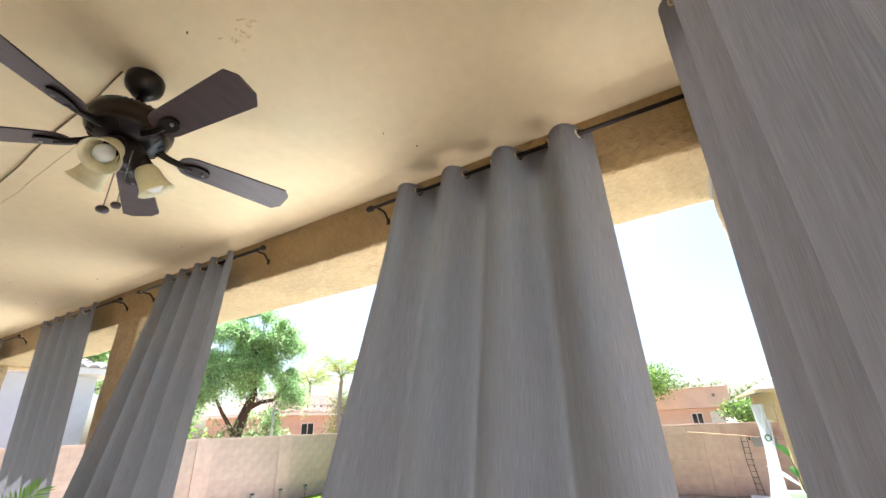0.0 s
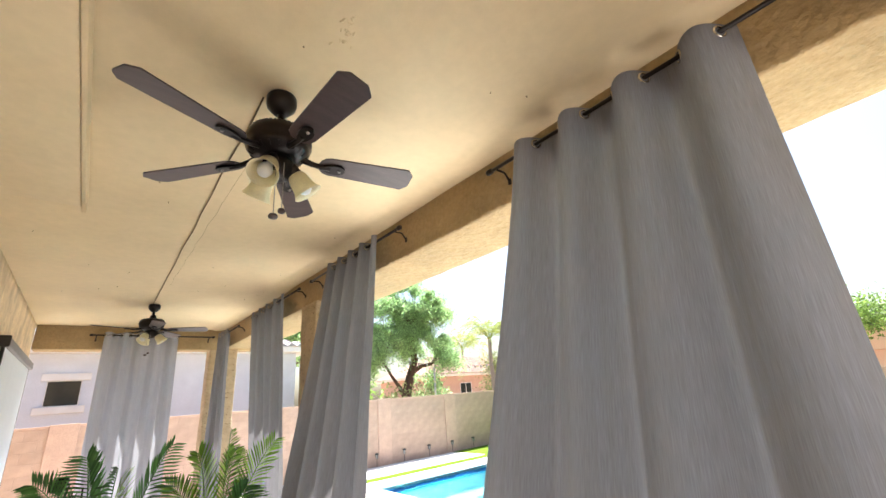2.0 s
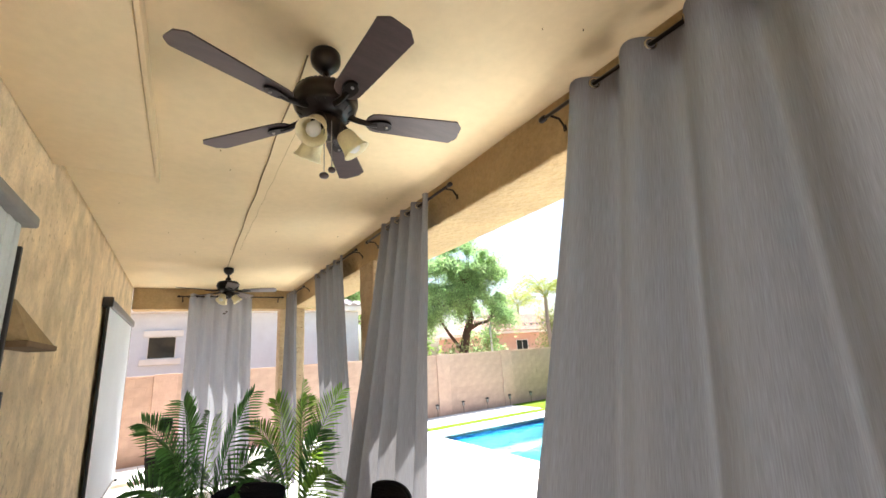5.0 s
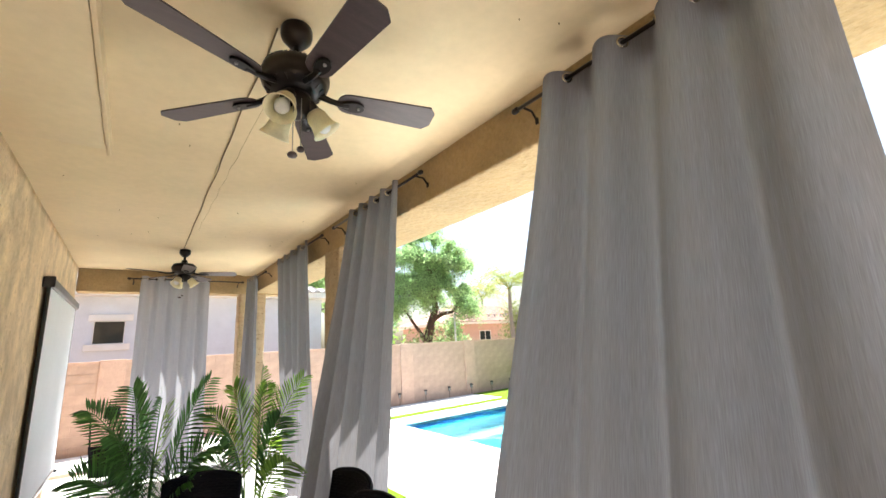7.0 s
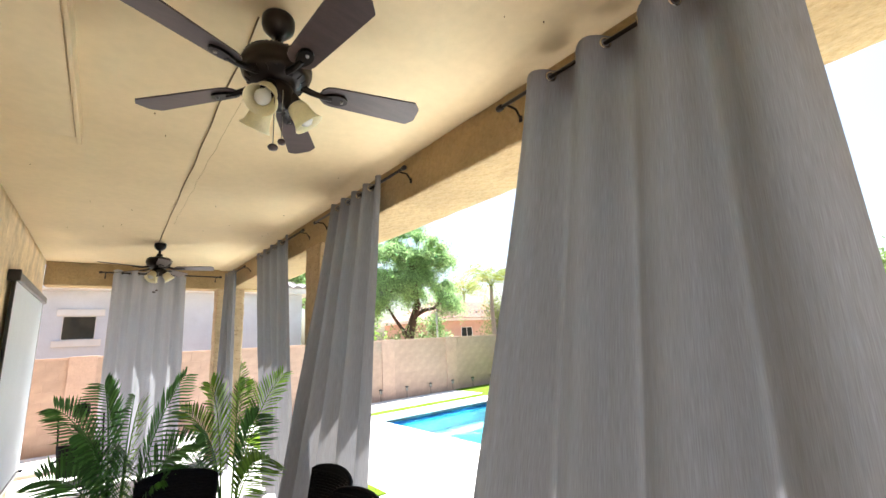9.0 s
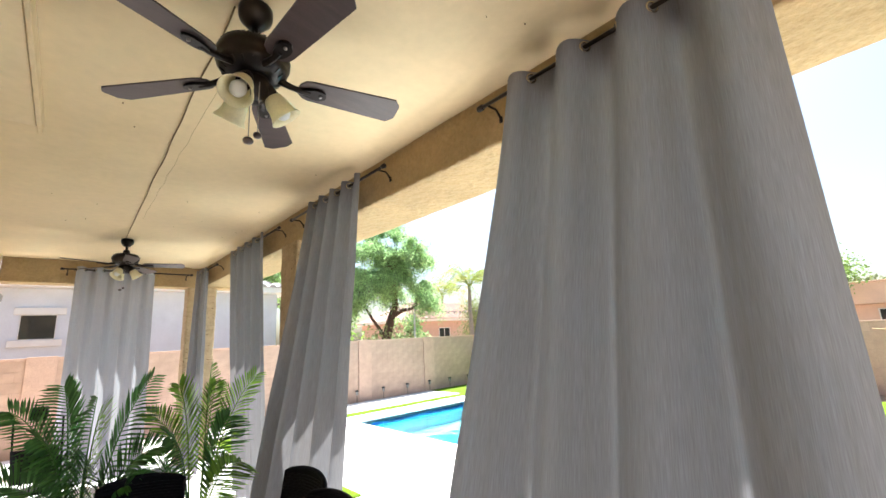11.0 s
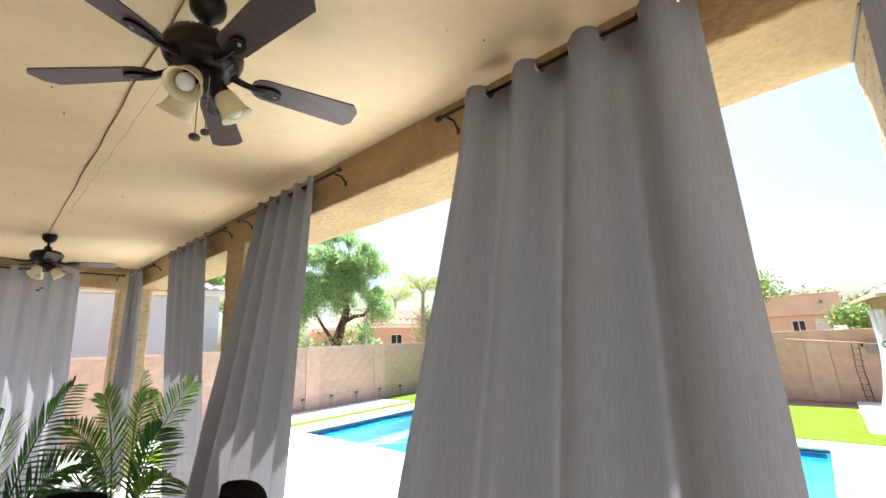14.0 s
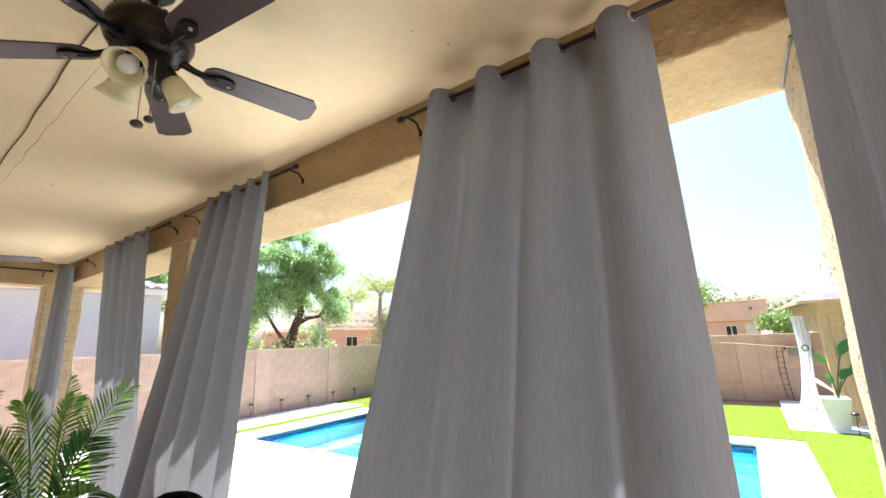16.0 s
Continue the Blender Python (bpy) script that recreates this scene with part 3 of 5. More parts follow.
# ---------------------------------------------------------------- ceiling fans
def fan(place, turn, rz=0.0):
    f = thing("ceiling_fan", "dark bronze five-blade ceiling fan with amber glass lights", "ceiling fan", place, rz, group="patio ceiling fans")
    part("canopy", lathe([(0, 0.0), (0.060, -0.001), (0.065, -0.010), (0.065, -0.040), (0.060, -0.058), (0.046, -0.074), (0.030, -0.092), (0.016, -0.096), (0.0, -0.096)], 32), M_BRONZE, f, smooth=True)
    part("downrod", tube([(0, 0, -0.085), (0, 0, -0.17)], 0.014, 14), M_BRONZE, f, smooth=True)
    part("coupling", lathe([(0.014, -0.13), (0.032, -0.14), (0.036, -0.165), (0.030, -0.185), (0, -0.186)], 24), M_BRONZE, f, smooth=True)
    housing = part("motor_housing", lathe([(0, -0.178), (0.065, -0.180), (0.104, -0.190), (0.128, -0.210), (0.138, -0.236), (0.137, -0.258), (0.126, -0.272),
                                 (0.130, -0.280), (0.118, -0.296), (0.094, -0.314), (0.072, -0.325), (0, -0.326)], 48), M_BRONZE, f, smooth=True)
    for k in range(20):
        a = 2 * math.pi * k / 20
        m = Matrix.Rotation(a, 4, "Z")
        part("vent_slot", box((-0.012, -0.0035, -0.002), (0.012, 0.0035, 0.002), 0.0, m @ Matrix.Translation((0.1075, 0, -0.3055)) @ Matrix.Rotation(math.radians(-37), 4, "Y")), M_ROD, housing)
    for k in range(40):
        m = Matrix.Rotation(2 * math.pi * k / 40, 4, "Z")
        part("vent_rib", box((-0.013, -0.0028, -0.002), (0.013, 0.0028, 0.003), 0.0, m @ Matrix.Translation((0.1165, 0, -0.1995)) @ Matrix.Rotation(math.radians(40), 4, "Y")), M_ROD, housing)
    part("switch_cup", lathe([(0, -0.322), (0.062, -0.324), (0.066, -0.345), (0.060, -0.385), (0.046, -0.41), (0.02, -0.42), (0, -0.421)], 32), M_BRONZE, f, smooth=True)
    for k in range(5):
        a = math.radians(turn + 72 * k)
        m = Matrix.Rotation(a, 4, "Z")
        bm = bmesh.new()
        # arm with its teardrop plate
        add_tube(bm, [m @ Vector(p) for p in ((0.09, 0, -0.300), (0.14, 0, -0.316), (0.185, 0, -0.324), (0.22, 0, -0.322))], [0.015, 0.013, 0.012, 0.014], 8)
        pl = []
        for i in range(18):
            w = 2 * math.pi * i / 18
            pl.append((0.235 + 0.052 * math.cos(w), 0.026 * math.sin(w) * (1.0 + 0.25 * math.cos(w))))
        lo = [bm.verts.new(m @ Vector((x, y, -0.330 - 0.22 * y))) for x, y in pl]
        hi = [bm.verts.new(m @ Vector((x, y, -0.319 - 0.22 * y))) for x, y in pl]
        bm.faces.new(lo[::-1])
        bm.faces.new(hi)
        for i in range(18):
            bm.faces.new((lo[i], lo[(i + 1) % 18], hi[(i + 1) % 18], hi[i]))
        arm = part("blade_arm", bm, M_BRONZE, f, "dark bronze blade arm", smooth=False)
        part("screw", lathe([(0, -0.337), (0.006, -0.336), (0.007, -0.329)], 10, m @ Matrix.Translation((0.262, 0, 0))), M_STEEL, arm)
        # blade: rounded plank, pitched
        out = []
        r0, r1, w0, w1 = 0.19, 0.612, 0.052, 0.068
        for i in range(7):
            w = math.pi / 2 + math.pi * i / 6
            out.append((r0 + 0.03 + 0.05 * math.cos(w), w0 * math.sin(w)))
        out += [(r1 - 0.032, -w1), (r1 - 0.028, -w1 + 0.002), (r1 - 0.002, -w1 + 0.030), (r1, -w1 + 0.036), (r1, w1 - 0.036), (r1 - 0.002, w1 - 0.030), (r1 - 0.028, w1 - 0.002), (r1 - 0.032, w1)]
        bm = bmesh.new()
        lo = [bm.verts.new(m @ Vector((x, y, -0.318 - 0.22 * y))) for x, y in out]
        hi = [bm.verts.new(m @ Vector((x, y, -0.311 - 0.22 * y))) for x, y in out]
        bm.faces.new(lo[::-1])
        bm.faces.new(hi)
        n = len(out)
        for i in range(n):
            bm.faces.new((lo[i], lo[(i + 1) % n], hi[(i + 1) % n], hi[i]))
        part("blade", bm, M_BLADE, f, "dark walnut fan blade")
    for a in LIGHTS:
        m = Matrix.Rotation(math.radians(a), 4, "Z") @ Matrix.Translation((0.046, 0, -0.345)) @ Matrix.Rotation(math.radians(144), 4, "Y")
        socket = part("light_arm", lathe([(0, -0.02), (0.024, -0.02), (0.029, 0.012), (0.031, 0.045), (0.026, 0.05), (0, 0.05)], 20, m), M_BRONZE, f, smooth=True)
        bell = [(r * 0.92, 0.042 + (z - 0.042) * 0.94) for r, z in [(0.026, 0.042), (0.038, 0.050), (0.046, 0.072), (0.049, 0.100), (0.055, 0.128), (0.068, 0.150), (0.066, 0.151), (0.052, 0.130), (0.045, 0.100), (0.042, 0.072), (0.034, 0.053)]]
        part("shade", lathe(bell, 32, m), M_SHADE, f, "amber frosted glass bell shade", smooth=True)
        part("bulb", lathe([(0, 0.05), (0.014, 0.055), (0.016, 0.07), (0.026, 0.095), (0.030, 0.112), (0.026, 0.132), (0.014, 0.143), (0, 0.146)], 20, m), M_BULB, f, "white unlit bulb", smooth=True)
    for (dx, dy, drop, r) in ((-0.03, -0.085, 0.622, 0.019), (-0.004, -0.100, 0.60, 0.015)):
        chain = part("pull_chain", tube([(dx, dy, -0.39), (dx, dy, -drop)], 0.0018, 6), M_STEEL, f, "thin metal pull chain")
        part("fob", lathe([(0, -drop - 0.018), (r * 0.8, -drop - 0.014), (r, -drop - 0.006), (r * 0.8, -drop + 0.002), (0, -drop + 0.004)], 16, Matrix.Translation((dx, dy, 0))), M_BLADE, chain, "dark wooden fob", smooth=True)
    return f


LIGHTS = (230, 350, 110)
fan((-1.13, 2.165, H - 0.003), 60)
fan((-1.125, 6.78, H - 0.003), 56)

# ---------------------------------------------------------------- on the house wall
def projector_screen():
    t = thing("projector_screen", "pulled-down white projection screen with black borders on the wall", "screen", (XW, 7.2, 0))
    y0, y1, z0, z1 = -1.22, 1.13, 0.42, 2.52
    part("case", box((0.004, y0 - 0.03, z1 - 0.05), (0.085, y1 + 0.03, z1 + 0.035), 0.012), M_HEAD, t, "grey metal roller case")
    part("end_cap", box((0.002, y0 - 0.048, z1 - 0.06), (0.092, y0 - 0.031, z1 + 0.045), 0.01), M_BLACK, t, "black plastic end cap")
    part("sheet", box((0.050, y0 + 0.05, z0 + 0.02), (0.053, y1 - 0.02, z1 - 0.051)), M_SCREEN, t, "matte white screen sheet")
    part("border", box((0.030, y0 + 0.02, z0 + 0.02), (0.056, y0 + 0.049, z1 - 0.051), 0.003), M_BLACK, t, "black border strip")
    part("border", box((0.044, y1 - 0.019, z0 + 0.02), (0.056, y1, z1 - 0.051), 0.003), M_BLACK, t, "black border strip")
    part("weight_bar", box((0.038, y0, z0 - 0.03), (0.066, y1, z0 + 0.019), 0.006), M_STEEL, t, "grey weight bar")
    part("pull_knob", lathe([(0, 0), (0.018, 0.002), (0.02, 0.02), (0.012, 0.034), (0, 0.036)], 14, Matrix.Translation((0.067, y1 - 0.12, z0)) @ Matrix.Rotation(math.pi / 2, 4, "Y")), M_BLACK, t, smooth=True)
    return t


def wall_shade():
    t = thing("roller_shade", "pale ribbed exterior shade with grey headrail over a patio door", "window shade", (XW, 2.6, 0))
    y0, y1, z0, z1 = -1.0, 0.58, 0.06, 2.48
    part("headrail", box((0.004, y0 - 0.03, z1), (0.10, y1 + 0.03, z1 + 0.055), 0.01), M_HEAD, t, "dark grey headrail")
    n = 26
    for k in range(n):
        a = y0 + 0.02 + (y1 - y0 - 0.05) * k / n
        b = y0 + 0.02 + (y1 - y0 - 0.05) * (k + 1) / n
        part("rib", box((0.030, a + 0.003, z0), (0.052 + 0.004 * (k % 2), b - 0.003, z1 - 0.002), 0.006), M_BLIND, t)
    part("backing", box((0.022, y0, z0), (0.029, y1 - 0.02, z1 - 0.002)), M_BLIND, t)
    part("side_channel", box((0.004, y1 - 0.022, z0), (0.066, y1 + 0.004, z1 - 0.10), 0.004), M_BLACK, t, "black side channel")
    part("latch", box((0.02, y1 - 0.01, 1.58), (0.085, y1 + 0.022, 1.74), 0.008), M_BLACK, t)
    return t


def wall_hood():
    """A tan half-pyramid hood of a wall light."""
    t = thing("wall_sconce", "tan stucco-coloured wedge wall light on the house wall", "wall light", (XW, 3.52, 1.93))
    bm = bmesh.new()
    base = [(0.0, -0.28, 0.03), (0.0, 0.25, 0.03), (0.12, 0.20, 0.03), (0.12, -0.24, 0.03)]
    top = [(0.0, -0.28, 0.22), (0.0, -0.22, 0.22), (0.05, -0.23, 0.22), (0.05, -0.27, 0.22)]
    a = [bm.verts.new(p) for p in base]
    b = [bm.verts.new(p) for p in top]
    bm.faces.new(a[::-1])
    bm.faces.new(b)
    for i in range(4):
        bm.faces.new((a[i], a[(i + 1) % 4], b[(i + 1) % 4], b[i]))
    part("hood", bm, M_STUCCO, t)
    part("rim", box((0.0, -0.285, 0.0), (0.126, 0.256, 0.029), 0.006), M_CRACK, t, "brown lower rim")
    return t


projector_screen()
wall_shade()
wall_hood()


# ---------------------------------------------------------------- plants and chairs in the patio
def frond(base, tip, arch, seed, leaf=0.20, pairs=30, keel=0.5):
    """One feather leaf: a stem arching from base to tip with two rows of narrow folded leaflets."""
    rnd = random.Random(seed)
    base, tip = Vector(base), Vector(tip)
    flat = Vector((tip.x - base.x, tip.y - base.y, 0))
    d = flat.normalized() if flat.length > 0.02 else Vector((1, 0, 0))
    roll = rnd.uniform(0.7, 1.35) * rnd.choice((-1, 1))
    side = Vector((-d.y, d.x, 0)) * math.cos(roll) + (Vector((0, 0, 0.75)) - d * 0.6) * math.sin(roll)
    mid = base + flat * 0.22 + Vector((0, 0, (tip.z - base.z) * (0.72 + arch)))
    pts = []
    n = 22
    for i in range(n + 1):
        f = i / n
        pts.append(base * (1 - f) ** 2 + mid * 2 * f * (1 - f) + tip * f * f)
    bm = add_tube(bmesh.new(), pts, [0.008 * (1 - 0.85 * i / n) + 0.001 for i in range(n + 1)], 5)
    for k in range(pairs):
        f = 0.30 + 0.69 * k / (pairs - 1)
        i = min(int(f * n), n - 1)
        p = pts[i].lerp(pts[i + 1], f * n - i)
        tang = (pts[i + 1] - pts[i]).normalized()
        up = tang.cross(side).normalized() * (1 if roll > 0 else -1)
        ln = leaf * (0.45 + 0.75 * math.sin(math.pi * min(1, 0.12 + 0.86 * ((f - 0.3) / 0.7)))) * rnd.uniform(0.88, 1.1)
        for s in (-1, 1):
            ld = (side * s * 0.85 + tang * (0.50 + 0.55 * (f - 0.3)) + up * keel * rnd.uniform(0.3, 0.8)).normalized()
            w = 0.0074 * rnd.uniform(0.85, 1.15)
            wd = ld.cross(up).normalized() * w
            a = p
            m1 = p + ld * ln * 0.35 + Vector((0, 0, 0.004))
            m2 = p + ld * ln * 0.72 - Vector((0, 0, ln * 0.05))
            tip = p + ld * ln - Vector((0, 0, ln * rnd.uniform(0.04, 0.16)))
            v = [bm.verts.new(q) for q in (a - wd * 0.3, a + wd * 0.3, m1 + wd, m2 + wd * 0.85, tip, m2 - wd * 0.85, m1 - wd)]
            bm.faces.new((v[0], v[1], v[2], v[6]))
            bm.faces.new((v[6], v[2], v[3], v[5]))
            bm.faces.new((v[5], v[3], v[4]))
    return bm


def potted_palm(place, label, fronds, seed, size=1.0):
    t = thing("potted_palm", label, "potted plant", place, group="artificial palms")
    part("pot", lathe([(0, 0.0), (0.12, 0.0), (0.125, 0.02), (0.155, 0.24), (0.162, 0.26), (0.155, 0.27), (0.145, 0.262), (0.14, 0.24), (0, 0.24)], 32), M_BLACK, t, "round black nursery pot", smooth=True)
    part("soil", lathe([(0, 0.246), (0.139, 0.243)], 24), M_SOIL, t)
    rnd = random.Random(seed)
    for k, (dx, dy, z, arch, light) in enumerate(fronds):
        dx, z = dx * 0.90, z * size
        a = math.atan2(dy, dx)
        r = rnd.uniform(0.02, 0.06)
        foot = Vector((r * math.cos(a), r * math.sin(a), 0.24))
        part("frond", frond(foot, (dx, dy, z), arch, seed * 50 + k, leaf=0.175 + 0.025 * (k % 3), pairs=29), M_FROND_BACKLIT if light else M_FROND, t, "green feather leaf")
    return t


potted_palm((-1.41, 4.47, 0.016), "dark green artificial areca palm in a black pot",
            [(-0.42, -0.05, 1.46, 0.14, 0), (-0.15, 0.05, 1.58, 0.06, 0), (0.04, -0.15, 1.50, 0.08, 0), (0.40, 0.05, 1.60, 0.00, 0), (0.44, -0.12, 1.10, 0.22, 0),
             (-0.44, -0.15, 1.04, 0.26, 0), (-0.26, -0.22, 1.30, 0.14, 0), (0.02, -0.30, 1.14, 0.16, 0), (0.10, 0.25, 1.40, 0.06, 1),
             (0.26, -0.28, 0.92, 0.26, 0), (-0.30, 0.22, 1.22, 0.14, 0)], 3, 0.97)
potted_palm((-0.67, 4.68, 0.004), "green artificial areca palm in a black pot, backlit fronds coloured brighter",
            [(0.06, 0.0, 1.60, 0.02, 1), (0.48, 0.02, 1.49, 0.02, 1), (-0.18, 0.08, 1.46, 0.08, 1), (-0.42, -0.05, 1.28, 0.16, 1), (-0.46, -0.15, 0.92, 0.28, 0),
             (0.28, -0.25, 0.84, 0.26, 1), (0.16, 0.18, 1.44, 0.05, 1), (-0.28, -0.2, 1.12, 0.16, 0), (0.20, -0.12, 1.18, 0.14, 0)], 4)


def wicker_chair(place, rz):
    t = thing("wicker_chair", "black resin wicker dining chair", "chair", place, rz, group="wicker dining chairs")
    part("seat", box((-0.23, -0.22, 0.40), (0.23, 0.22, 0.445), 0.015), M_WICKER, t)
    back = bmesh.new()
    # curved back panel woven from strips
    n = 16
    frame_pts = []

    def arc(u, z):
        lean = 0.16 * (z - 0.44)
        return Vector((u * 0.235, 0.21 + lean + 0.045 * (1 - u * u), z))

    top = lambda u: 0.895 + 0.03 * (1 - u * u)
    front = [[back.verts.new(arc(-1 + 2 * i / n, 0.44 + (top(-1 + 2 * i / n) - 0.44) * j / 10)) for j in range(11)] for i in range(n + 1)]
    rear = [[back.verts.new(v.co + Vector((0, 0.022, 0))) for v in col] for col in front]
    for i in range(n):
        for j in range(10):
            back.faces.new((front[i][j], front[i][j + 1], front[i + 1][j + 1], front[i + 1][j]))
            back.faces.new((rear[i][j], rear[i + 1][j], rear[i + 1][j + 1], rear[i][j + 1]))
    panel = part("backrest", back, M_WICKER, t, smooth=True)
    for j in range(26):
        z = 0.45 + 0.0175 * j
        strip = tube([arc(-0.99 + 1.98 * i / 18, z) + Vector((0, -0.004 + 0.005 * ((i + j) % 2), 0)) for i in range(19)], 0.0055, 5)
        part("strand", strip, M_WICKER, panel)
    part("rim", tube([arc(-1, 0.44)] + [arc(-1, 0.44 + (top(-1) - 0.44) * j / 6) + Vector((0, 0.01, 0)) for j in range(1, 7)] + [arc(-1 + 2 * i / n, top(-1 + 2 * i / n)) + Vector((0, 0.01, 0.004)) for i in range(1, n)]
                     + [arc(1, 0.44 + (top(1) - 0.44) * j / 6) + Vector((0, 0.01, 0)) for j in range(6, -1, -1)], 0.014, 8), M_WICKER, t, smooth=True)
    for x in (-0.2, 0.2):
        part("leg", tube([(x, -0.19, 0.41), (x * 1.04, -0.2, 0.0)], [0.018, 0.014], 10), M_WICKER, t, smooth=True)
        part("leg", tube([(x, 0.20, 0.43), (x * 1.04, 0.24, 0.0)], [0.018, 0.014], 10), M_WICKER, t, smooth=True)
    return t


chair = wicker_chair((-1.215, 3.876, 0.016), -22)
copy_thing(chair, pose(-0.63, 3.37, 0.016, 0, 0, -84))
copy_thing(chair, pose(-0.70, 2.86, 0.004, 0, 0, -84))


def folding_chair(place, rz):
    t = thing("folding_chair", "black folding camp chair behind the palm", "chair", place, rz)
    for x in (-0.27, 0.27):
        part("frame_tube", tube([(x, -0.28, 0.0), (x, 0.0, 0.42), (x, 0.18, 0.98)], 0.012, 8), M_BLACK, t, smooth=True)
        part("leg", tube([(x * 0.96, 0.30, 0.0), (x * 0.96, -0.05, 0.42), (x * 0.96, -0.24, 0.46)], 0.012, 8), M_BLACK, t, smooth=True)
        part("armrest", box((x - 0.025, -0.24, 0.62), (x + 0.025, 0.10, 0.645), 0.008), M_BLACK, t)
    bm = bmesh.new()
    g = [[bm.verts.new((-0.26 + 0.52 * i / 8, 0.05 + 0.12 * j / 8 + 0.03 * math.sin(math.pi * i / 8), 0.50 + 0.26 * j / 8)) for j in range(9)] for i in range(9)]
    for i in range(8):
        for j in range(8):
            bm.faces.new((g[i][j], g[i + 1][j], g[i + 1][j + 1], g[i][j + 1]))
    back = part("backrest", bm, M_BLACK, t, "black mesh backrest", smooth=True)
    sd = back.modifiers.new("thick", "SOLIDIFY")
    sd.thickness = 0.008
    part("seat", box((-0.26, -0.24, 0.40), (0.26, 0.06, 0.425), 0.01), M_BLACK, t)
    part("headrest", lathe([(0, -0.1), (0.05, -0.09), (0.055, 0), (0.05, 0.09), (0, 0.1)], 16, Matrix.Translation((0, 0.19, 1.02)) @ Matrix.Rotation(math.pi / 2, 4, "Y")), M_BLACK, t, smooth=True)
    return t


folding_chair((-1.64, 6.45, 0.004), 165).scale = (0.66, 0.85, 1.2)


# ---------------------------------------------------------------- garden walls
YW, XR, HW, HR = 11.78, 12.05, 1.72, 1.585


def path_light(place):
    t = thing("path_light", "black solar path light staked at the wall", "garden lamp", place, group="path lights along the wall")
    part("stake", tube([(0, 0, -0.05), (0, 0, 0.22)], 0.008, 8), M_BLACK, t, smooth=True)
    part("lantern", lathe([(0, 0.21), (0.035, 0.212), (0.037, 0.225), (0.034, 0.30), (0.034, 0.31), (0, 0.31)], 16), M_STEEL, t, "frosted lantern", smooth=True)
    part("cap", lathe([(0.03, 0.305), (0.058, 0.31), (0.06, 0.325), (0.03, 0.345), (0, 0.35)], 18), M_BLACK, t, smooth=True)
    for k in range(4):
        a = math.pi / 2 * k
        part("rib", box((0.034, -0.004, 0.215), (0.041, 0.004, 0.31), 0, Matrix.Rotation(a, 4, "Z")), M_BLACK, t)
    return t


pl = path_light((4.85, 11.62, 0.0))
for k in range(1, 6):
    copy_thing(pl, pose(4.85 + 0.915 * k, 11.62 + 0.004 * (k % 3), 0.0, 0, 0, 17 * k))


# ---------------------------------------------------------------- pool equipment
def control_box():
    t = thing("pool_control_box", "white pool control cabinet on the block wall", "electrical box", (10.05, YW - 0.06, 0.0))
    part("cabinet", box((-0.22, -0.14, 0.62), (0.20, -0.01, 1.20), 0.012), M_WHITE, t)
    part("door", box((-0.30, -0.165, 0.64), (-0.225, -0.02, 1.18), 0.008), M_WHITE, t, "white cabinet door ajar")
    part("meter", box((0.23, -0.09, 1.05), (0.62, -0.005, 1.16), 0.01), M_BLUE, t, "blue timer unit")
    part("outlet", box((0.40, -0.07, 0.72), (0.56, -0.005, 0.95), 0.01), M_SLAB, t)
    for k, x in enumerate((0.08, 0.16, 0.46)):
        part("conduit", tube([(x, -0.05, 0.63 if k < 2 else 0.72), (x, -0.05, 0.3), (x + 0.12 * k, -0.07, 0.12), (x + 0.15 * k, -0.08, -0.05)], 0.018, 8), M_HEAD, t, smooth=True)
    return t


def pool_pump():
    t = thing("pool_pump", "black pool pump beside the wall", "pump", (10.85, YW - 0.40, -0.06))
    part("motor", lathe([(0, -0.22), (0.08, -0.21), (0.09, -0.18), (0.09, 0.14), (0.05, 0.2), (0, 0.2)], 20, Matrix.Translation((0, 0, 0.22)) @ Matrix.Rotation(math.pi / 2, 4, "Y")), M_BLACK, t, smooth=True)
    part("strainer", lathe([(0, 0.05), (0.11, 0.06), (0.12, 0.3), (0.14, 0.31), (0.13, 0.36), (0, 0.37)], 20, Matrix.Translation((0.28, 0, 0))), M_BLACK, t, smooth=True)
    part("base", box((-0.2, -0.12, 0.0), (0.4, 0.12, 0.06), 0.01), M_BLACK, t)
    part("pipe", tube([(-0.2, 0, 0.22), (-0.38, 0, 0.26), (-0.42, 0.1, 0.5), (-0.42, 0.22, 0.75)], 0.03, 10), M_WHITE, t, "white pipe", smooth=True)
    return t


def side_table():
    t = thing("garden_table", "white garden side table with a covered dish", "table", (11.35, YW - 0.62, -0.06))
    part("top", box((-0.42, -0.28, 0.66), (0.42, 0.28, 0.72), 0.012), M_WHITE, t)
    for x in (-0.34, 0.34):
        for y in (-0.22, 0.22):
            part("leg", box((x - 0.035, y - 0.035, 0.0), (x + 0.035, y + 0.035, 0.66), 0.006), M_WHITE, t)
    part("shelf", box((-0.36, -0.24, 0.18), (0.36, 0.24, 0.21), 0.006), M_WHITE, t)
    return t


def dish():
    t = thing("covered_dish", "grey domed lid on the white garden table", "lid", (11.35, YW - 0.62, 0.66))
    part("dome", lathe([(0.33, 0.0), (0.34, 0.015), (0.30, 0.06), (0.18, 0.13), (0.05, 0.16), (0, 0.165)], 28), M_STEEL, t, smooth=True)
    part("knob", lathe([(0.012, 0.16), (0.012, 0.19), (0.03, 0.2), (0.025, 0.22), (0, 0.225)], 14), M_BLACK, t, smooth=True)
    return t


